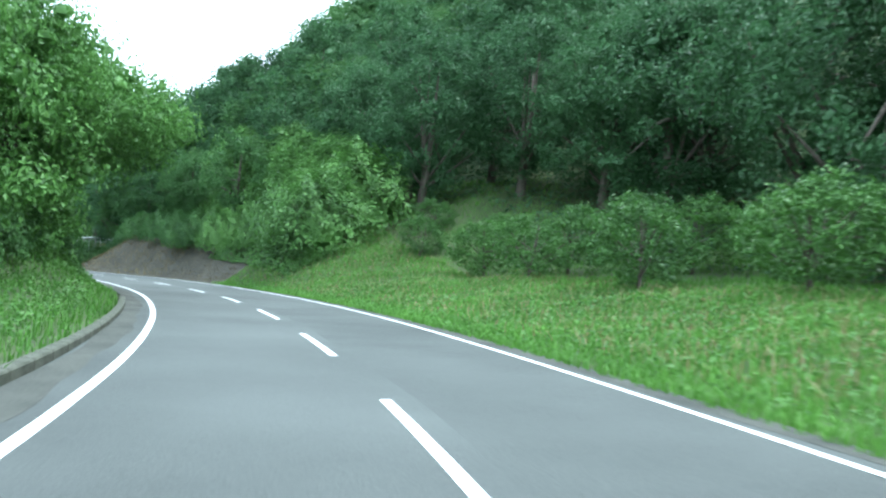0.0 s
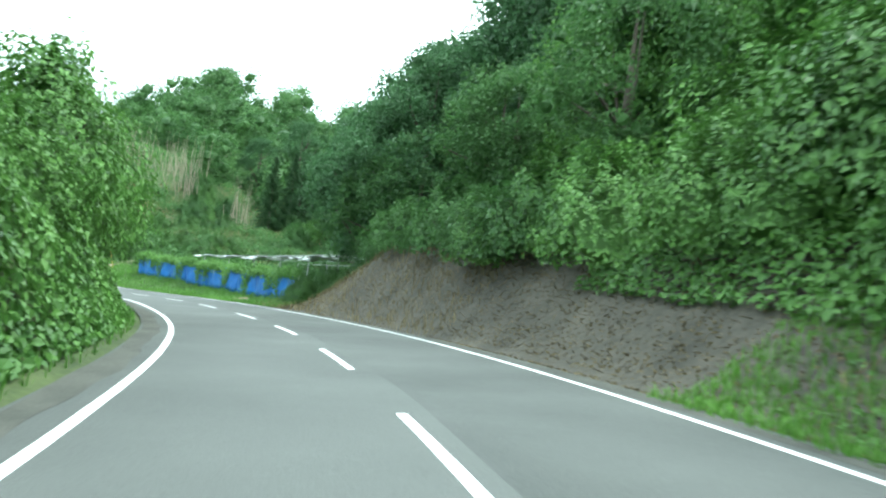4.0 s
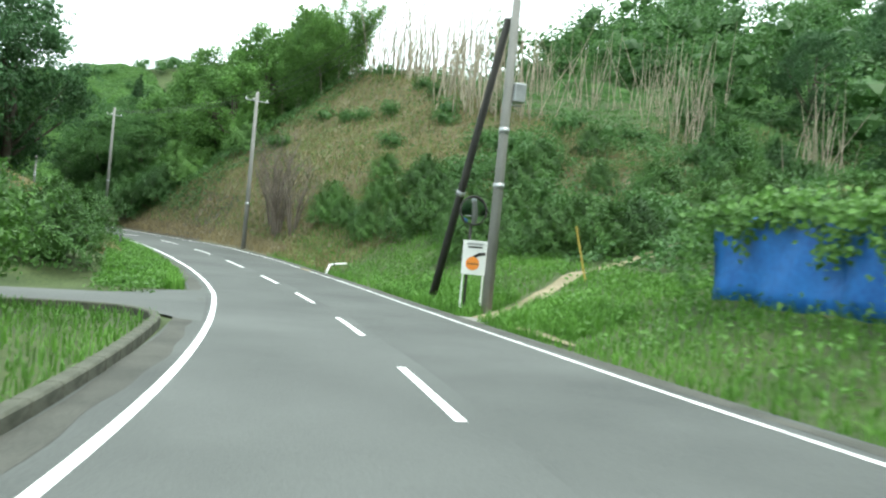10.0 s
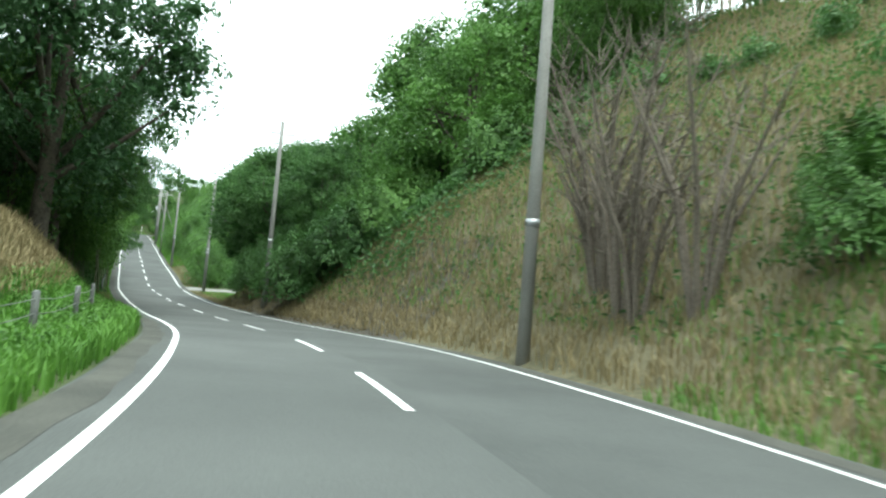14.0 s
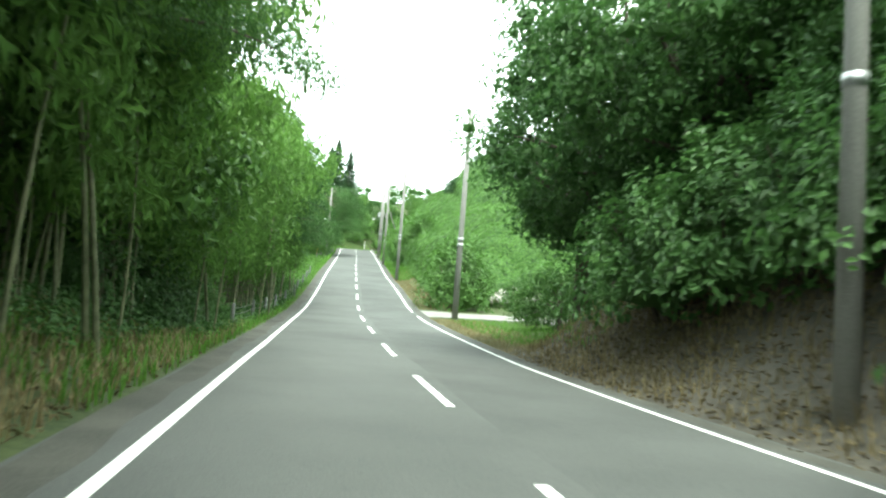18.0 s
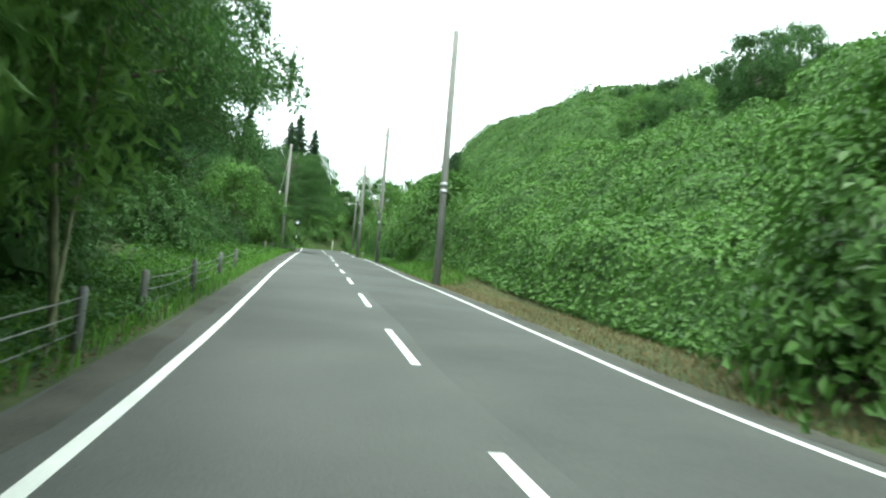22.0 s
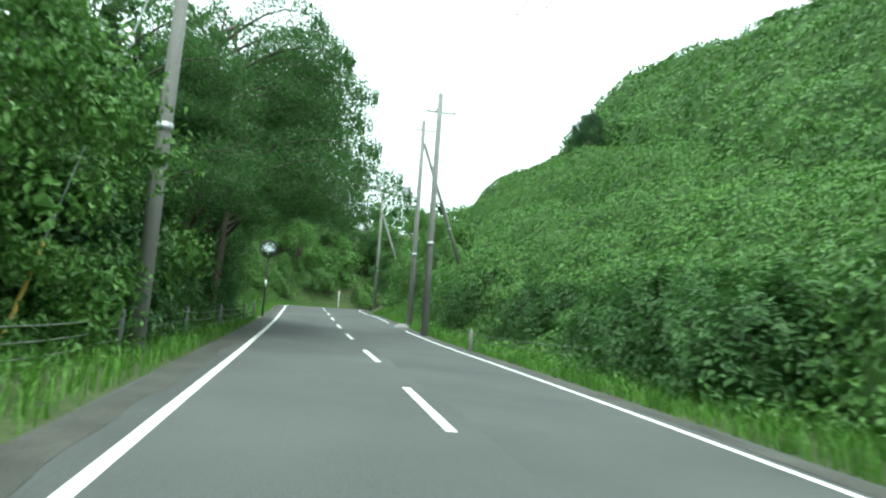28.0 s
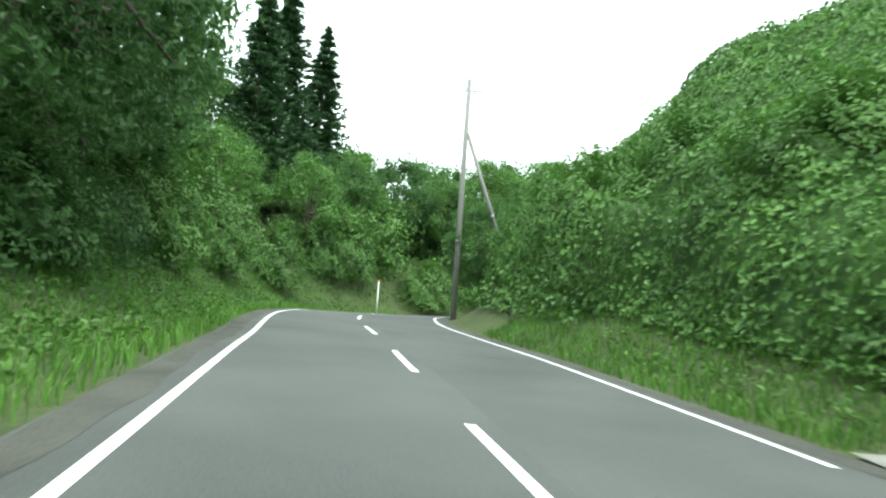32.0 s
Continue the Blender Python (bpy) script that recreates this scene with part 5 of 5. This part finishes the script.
# orchard sign with a painted fruit
sign = root("sign", "white roadside sign with a painted orange fruit", "sign")
sign.matrix_basis = pose(*on_road(124.8, -5.91, 0.5), 0, 0, heading(125) - 8)
part("panel", box((0.72, 0.03, 1.0), (0, 0, 1.15), 0.008), WHITE, sign)
for x in (-0.3, 0.3):
    part("stake", box((0.045, 0.045, 2.3), (x, 0.035, 0.45), 0.005), WHITE, sign)
disc = rod([(-0.05, -0.017, 0.98), (-0.05, -0.023, 0.98)], 0.2, 24)
part("fruit", disc, ORANGE, sign)
for k in range(4):
    part("lettering_bar", box((0.05, 0.004, 0.05), (-0.17 + 0.085 * k, -0.0245, 0.97), 0.0), DARK_POLE, sign)
for k, (x, z, a) in enumerate(((0.06, 1.22, 30), (0.2, 1.27, 10))):
    part("leaf_mark", box((0.22, 0.006, 0.085), (x, -0.019, z), 0.0, Matrix.Rotation(radians(-a), 4, "Y")), DARK_POLE, sign)
for k, w in enumerate((0.5, 0.42)):
    part("lettering_bar", box((w, 0.005, 0.05), (0, -0.018, 1.55 - 0.09 * k), 0.0), DARK_POLE if k else STEEL, sign)

# blue tarpaulin fence of the orchard with its net frame
fence = root("tarpaulin_fence", "faded blue tarpaulin fence with vines over its top", "fence")
fs = np.linspace(84.5, 117, 100)
fo = np.interp(fs, [84, 93, 100, 117], [-7.45, -7.6, -7.85, -8.5])
fo = fo + 0.07 * np.sin(fs * 2.1) + 0.04 * np.sin(fs * 5.3)
for a in range(0, 99, 11):
    sl = slice(a, min(a + 12, 100))
    base = ground_height(fs[sl], fo[sl])
    lev = np.linspace(0.02, 1, 6)
    top = np.interp(fs[sl], [84, 93, 100, 117], [1.8, 1.95, 2.25, 2.78]) + 0.05 * np.sin(fs[sl] * 1.7)
    oo = np.stack([fo[sl] + 0.05 * np.sin(fs[sl] * 4 + 6 * u) for u in lev], 1)
    hh = np.stack([base + (top - base) * u for u in lev], 1)
    v, f = sweep(fs[sl], oo, hh)
    sheet = child("sheet", mesh_of("sheet", v, f, TARP, True), fence)
    mod = sheet.modifiers.new("thickness", "SOLIDIFY")
    mod.thickness = 0.012
for s in np.arange(84.5, 118, 2.7):
    o = float(np.interp(s, [84, 93, 100, 117], [-7.55, -7.7, -7.95, -8.6]))
    a, b = on_ground(s, o, -0.3), on_ground(s, o, 0)
    top = on_road(s, o, float(np.interp(s, [84, 93, 117], [1.9, 2.1, 2.9])))
    part("stake", rod([a, b, top], 0.025, 6), STEEL, fence)

# vines hanging over the tarpaulin
vr = np.random.default_rng(5)
vs = vr.uniform(84, 118, 9000)
drop = np.maximum(0, np.sin(vs * 1.3) + 0.7 * np.sin(vs * 3.1 + 1)) * vr.random(9000)**1.6 * 1.5
vo = np.interp(vs, [84, 93, 100, 117], [-7.3, -7.45, -7.7, -8.35]) + vr.normal(0, 0.12, 9000)
vz = np.interp(vs, [84, 93, 100, 117], [1.85, 2.0, 2.3, 2.83]) + vr.normal(0.05, 0.16, 9000) - drop
vine = mesh_of("vines", *leaf_array(on_road(vs, vo, vz), np.tile([0.4, -0.6, 0.2], (9000, 1)), 0.15, vr, 0.6, 0.8), KUDZU)
tagged(new("vines", vine), "green vines trailing over the tarpaulin fence", "vines", kind="stuff")

# net house behind the fence: hoops, rails and sagging film
net = root("net_house", "low vineyard frame with sagging pale net film", "net house")
for s in np.arange(86, 113, 4.5):
    for o in (-10.5, -15, -19.5):
        part("post", rod([on_ground(s, o, -0.3), on_road(s, o, 3.4 - 0.1 * (o + 15) * 0.2)], 0.03, 6), STEEL, net)
for o in (-10.5, -15, -19.5):
    part("rail", rod([on_road(s, o, 3.4 - 0.02 * (o + 15)) for s in np.arange(86, 113, 4.5)], 0.022, 6), STEEL, net)
ss, oo = np.meshgrid(np.linspace(86, 112, 40), np.linspace(-11, -15.5, 14), indexing="ij")
hh = 3.42 + 0.14 * np.sin(ss * 1.4) * np.sin(oo * 2.2) - 0.05 * (oo + 13)
nv, nf = sweep(ss[:, 0], oo[:, ::-1], hh[:, ::-1])
film = child("film", mesh_of("film", nv, nf[vr.random(len(nf)) > 0.25], NET, True), net, "torn translucent grey film")
film.modifiers.new("thickness", "SOLIDIFY").thickness = 0.01


# ------------------------------------------------------------ kerbs, side road, drive and track
def ribbon(name, points, width, lift, mat, parent=None, label="", category="", kind=""):
    """A band that follows the ground through (station, offset) points."""
    pts = np.array(points, float)
    k = np.r_[0, np.cumsum(np.hypot(*np.diff(pts, axis=0).T))]
    u = np.linspace(0, k[-1], max(8, int(k[-1] / 0.6)))
    c = np.stack([np.interp(u, k, pts[:, q]) for q in range(2)], 1)
    t = np.gradient(c, axis=0)
    t = t / np.hypot(*t.T)[:, None]
    w = np.interp(u, k if len(width) == len(k) else np.linspace(0, k[-1], len(width)), width)
    side = np.stack([-t[:, 1], t[:, 0]], 1)
    cols = np.linspace(-0.5, 0.5, 7)
    so = c[:, None] + side[:, None] * (w[:, None] * cols[None])[..., None]
    h = np.maximum(ground_height(so[..., 0], so[..., 1]), -0.05) + lift + 0.012 * lumps(so[..., 0], so[..., 1], 0.5) * (1 - (2 * cols[None])**2)
    v = on_road(so[..., 0], so[..., 1], h).reshape(-1, 3)
    n, m = so.shape[:2]
    i, j = np.meshgrid(np.arange(n - 1), np.arange(m - 1), indexing="ij")
    f = np.stack([i * m + j, i * m + j + 1, (i + 1) * m + j + 1, (i + 1) * m + j], -1).reshape(-1, 4)
    ob = new(name, mesh_of(name, v, f, mat, True))
    return tagged(ob, label, category, kind=kind)


ribbon("side_road", SIDE_ROAD, (9.6, 8.0, 4.8, 4.5, 4.5, 4.5), 0.056, LANE, None, "grey asphalt side road joining at the bend", "road", "structure")
ribbon("sandy_patch", [(117.2, -5.7), (119.8, -5.8), (121.4, -5.7)], (0.1, 0.28, 0.2), 0.06, SAND, None, "pale sand and gravel in the verge", "sand", "structure")
ribbon("concrete_apron", [(124.0, -5.3), (121.9, -5.6)], (0.4, 0.5), 0.05, CONCRETE, None, "grey concrete gutter slab at the foot of the track", "pavement", "structure")
ribbon("dirt_track", TRACK, (1.5, 0.85, 0.7, 0.7, 0.7), 0.03, SAND, None, "pale dirt track climbing from the road", "track", "structure")
ribbon("driveway", DRIVE, (5.2, 3.4, 3.2, 3.2), 0.03, CONCRETE, None, "pale concrete driveway into the orchard yard", "driveway", "structure")
ribbon("concrete_apron", [(323, -4.85), (326, -5.2), (329, -5.7)], (0.5, 0.8, 0.6), 0.065, CONCRETE, None, "pale concrete apron at the road edge", "pavement", "structure")
ribbon("concrete_apron", [(265, 1.95), (265.2, 2.7)], (1.0, 0.9), 0.03, CONCRETE, None, "small concrete slab in the verge", "pavement", "structure")
ribbon("concrete_apron", [(322.4, 2.0), (322.8, 3.6)], (1.6, 1.6), 0.03, CONCRETE, None, "small concrete ramp in the verge", "pavement", "structure")
ribbon("concrete_apron", [(91.9, -6.35), (91.1, -6.6), (90.2, -6.6)], (0.35, 0.75, 0.3), 0.1, SAND, None, "bare pale slab in the grass verge", "pavement", "structure")
ribbon("sandy_patch", [(142.4, -4.8), (144.2, -4.9)], (0.15, 0.35, 0.15), 0.06, SAND, None, "sand washed onto the road edge", "sand", "structure")


def kerb(name, points, height, width, label):
    """Kerb stones end to end along (station, offset) points."""
    base = tagged(new(name), label, "kerb", kind="structure")
    pts = np.array(points, float)
    k = np.r_[0, np.cumsum(np.hypot(*np.diff(pts, axis=0).T))]
    n = int(k[-1] / 1.0)
    shared = None
    for q in range(n):
        a, b = (np.array([np.interp(u, k, pts[:, c]) for c in range(2)]) for u in (q * k[-1] / n, (q + 1) * k[-1] / n))
        pa, pb = on_road(*a, 0), on_road(*b, 0)
        mid, d = (pa + pb) / 2, pb - pa
        length = float(np.linalg.norm(d))
        if shared is None:
            bm = box((width, 0.985, height + 0.3), (0, 0, (height - 0.3) / 2), 0.025)
            shared = bpy.data.meshes.new("kerb_stone")
            bm.to_mesh(shared)
            bm.free()
            shared.materials.append(KERB)
        st = new("kerb_stone", shared)
        st.parent = base
        st.matrix_basis = Matrix.LocRotScale(Vector(mid), Euler((math.atan2(d[2], math.hypot(d[0], d[1])), 0, math.atan2(-d[0], d[1]))), Vector((1, length, 1)))
    return base


kerb("kerb", [(-12, 2.4), (10, 2.36), (27, 2.42)], 0.12, 0.18, "dark weathered concrete kerb along the grass")
kerb("kerb", [(84, 2.35), (100, 2.3), (118.8, 2.32), (120.0, 2.5), (121.1, 3.1), (121.6, 4.2), (121.6, 6.5)], 0.16, 0.2, "dark mossy concrete kerb curving into the side road")


# ------------------------------------------------------------ guard cables and markers
def guard_cable(posts, label, top=0.66, mat=RAIL):
    fence = root("guard_cable", label, "guard rail")
    tops = []
    for s, o in posts:
        p = on_ground(s, o)
        part("post", rod([p - [0, 0, 0.4], p + [0, 0, top + 0.06], p + [0, 0, top + 0.1]], [0.06, 0.06, 0.035], 12), mat, fence, smooth=True)
        tops.append(p)
    for level in (0.28, 0.5, 0.72):
        line = []
        for a, b in zip(tops[:-1], tops[1:]):
            for u in np.linspace(0, 1, 6)[:-1]:
                q = a + (b - a) * u
                line.append(q + [0, 0, level * top / 0.75 - 0.06 * math.sin(math.pi * u)])
        line.append(tops[-1] + [0, 0, level * top / 0.75])
        part("cable", rod(line, 0.009, 5), RAIL, fence)
    return fence


guard_cable([(s, 2.45) for s in (206, 211.9, 216.8, 221.4, 226.7, 232.4)], "sagging steel guard cable on short posts under the bamboo")
guard_cable([(s, 2.6) for s in (236.3, 241.5, 246.8, 252)], "steel guard cable on short grey posts in the grass")
guard_cable([(s, 3.3) for s in (150, 155, 160, 165.5)], "guard cable half hidden in tall grass", 0.8)
guard_cable([(s, float(np.interp(s, [284, 315], [3.5, 2.6]))) for s in (284, 290, 296, 302, 308, 315.4, 321.4)], "sagging steel guard cable on short posts beside the trees")
guard_cable([(306.2, -4.95), (301.0, -7.4), (296.0, -9.4)], "guard cable on pale posts in the verge grass", 0.62, POLE)


def marker_post(s, o, label, height=0.95):
    m = root("marker_post", label, "road marker", "roadside markers")
    m.matrix_basis = pose(*on_ground(s, o), 0, 0, heading(s))
    part("post", rod([(0, 0, -0.3), (0, 0, height)], 0.045, 12), WHITE, m, smooth=True)
    part("reflector", rod([(0, -0.05, height + 0.05), (0, 0.0, height + 0.05)], 0.06, 14), ORANGE, m, "round orange reflector")
    return m


marker_post(373.6, 3.4, "white delineator post with a round reflector", 2.2)

# stay wire with a yellow guard beside the roadside pole
stay = root("stay_wire", "steel stay wire with a yellow plastic guard", "stay wire")
a, b = on_ground(293.6, 4.2), on_road(296.3, 3.05, 8.4)
stay.matrix_basis = Matrix.Translation(Vector(a))
d = b - a
part("wire", rod([tuple(d * 0), tuple(d)], 0.012, 5), STEEL, stay)
part("guard_sleeve", rod([tuple(-d * 0.02), tuple(d * 0.2)], 0.035, 10), YELLOW, stay, "yellow plastic sleeve")
for u in (0.45, 0.62):
    part("insulator", rod([tuple(d * u), tuple(d * (u + 0.01)), tuple(d * (u + 0.02))], [0.04, 0.08, 0.04], 10), WHITE, stay)

# broken pipe, yellow stick, hanging stake
pipe = root("pipe", "broken white plastic pipe leaning in the grass", "pipe")
p = on_ground(141.5, -5.5)
pipe.matrix_basis = pose(*p, 0, 0, heading(141) - 62)
part("tube", rod([(0, 0, 0.5), (0.0, 0.6, 0.57), (0, 1.2, 0.6)], 0.055, 12), WHITE, pipe, smooth=True)
part("stub", rod([(0.02, -0.25, -0.1), (0, -0.1, 0.25), (0, 0.05, 0.5)], 0.06, 12), WHITE, pipe, smooth=True)
part("collar", rod([(0, 0.24, 0.528), (0, 0.32, 0.537)], 0.07, 12), BLACK, pipe)
stick = root("stake", "thin yellow bamboo stake stuck in the slope", "stake")
stick.matrix_basis = Matrix.Translation(Vector(on_ground(125.2, -9.7)))
part("rod", rod([(0.05, 0.08, -0.2), (-0.22, -0.36, 1.7)], 0.03, 8), YELLOW, stick)

# heap of broken rock and the yellow digger behind it
heap = root("rock_heap", "heap of pale broken rock beside the drive", "rocks")
hr = np.random.default_rng(41)
shapes = []
for k in range(4):
    bm = bmesh.new()
    bmesh.ops.create_icosphere(bm, subdivisions=1, radius=0.5)
    for v in bm.verts:
        v.co = Vector([c * q for c, q in zip(v.co, (1.2, 0.9, 0.75))]) * float(hr.uniform(0.75, 1.2))
    me = bpy.data.meshes.new("rock")
    bm.to_mesh(me)
    bm.free()
    me.materials.append(ROCK)
    shapes.append(me)
centre = on_ground(234, -12.2)
for k in range(230):
    a, r = hr.uniform(0, 6.28), 2.3 * math.sqrt(hr.random())
    z = 1.45 * (1 - (r / 2.4)**1.3) * hr.uniform(0.75, 1.0)
    ob = new("rock", shapes[k % 4])
    ob.parent = heap
    ob.matrix_basis = Matrix.LocRotScale(Vector(centre + [1.25 * r * math.cos(a), r * math.sin(a), z]), Euler(hr.uniform(0, 6.28, 3)), Vector([hr.uniform(0.28, 0.62)] * 3))

digger = root("mini_digger", "small yellow excavator parked behind the rocks", "excavator")
digger.matrix_basis = pose(*on_ground(235.5, -17.6), 0, 0, heading(235) + 60) @ Matrix.Scale(0.62, 4)
for x in (-0.55, 0.55):
    track = part("track", box((0.32, 1.9, 0.5), (x, 0, 0.25), 0.12), BLACK, digger)
    for y in (-0.7, 0, 0.7):
        part("wheel", rod([(x - 0.18, y, 0.25), (x + 0.18, y, 0.25)], 0.16, 12), STEEL, track)
part("body", box((1.2, 1.4, 0.8), (0, -0.2, 1.0), 0.12), YELLOW, digger)
part("seat_canopy", box((1.1, 1.1, 0.08), (0, -0.1, 2.3), 0.03), YELLOW, digger)
for x in (-0.48, 0.48):
    part("canopy_post", rod([(x, -0.5, 1.3), (x, -0.5, 2.3)], 0.035, 8), BLACK, digger)
part("boom", rod([(0, 0.5, 1.2), (0, 1.3, 2.6), (0, 2.1, 2.7)], [0.16, 0.14, 0.12], 6), YELLOW, digger)
part("arm", rod([(0, 2.1, 2.7), (0, 2.5, 1.2)], [0.12, 0.09], 6), YELLOW, digger)
part("bucket", box((0.5, 0.5, 0.4), (0, 2.4, 0.95), 0.1), STEEL, digger)


# ------------------------------------------------------------ wires between the poles
def wire(a, b, sag, label):
    u = np.linspace(0, 1, 12)[:, None]
    line = np.asarray(a) * (1 - u) + np.asarray(b) * u - np.array([0, 0, 4 * sag]) * (u * (1 - u))
    ob = new("power_line", None)
    me = bpy.data.meshes.new("power_line")
    bm = rod([tuple(p) for p in line], 0.011, 4)
    bm.to_mesh(me)
    bm.free()
    me.materials.append(BLACK)
    bpy.data.objects.remove(ob)
    return tagged(new("power_line", me), label, "power line", "overhead wires")


WIRED = [((124.2, -6.2, 10.9), (157.5, -6.0, 10.6)), ((157.5, -6.0, 10.6), (190, -6.3, 11.4)), ((283.2, -4.85, 10.0), (316, -5.0, 10.4)), ((255.1, -5.15, 10.6), (283.2, -4.85, 10.0)), ((316, -5.0, 10.4), (326.3, -5.6, 11.6)), ((326.3, -5.6, 11.6), (363.5, -5.5, 11.0))]
for (s0, o0, h0), (s1, o1, h1) in WIRED:
    for k in (-0.5, 0.1, 0.7):
        wire(on_road(s0, o0 - k, h0), on_road(s1, o1 - k, h1), 0.5, "thin black overhead wire between utility poles")
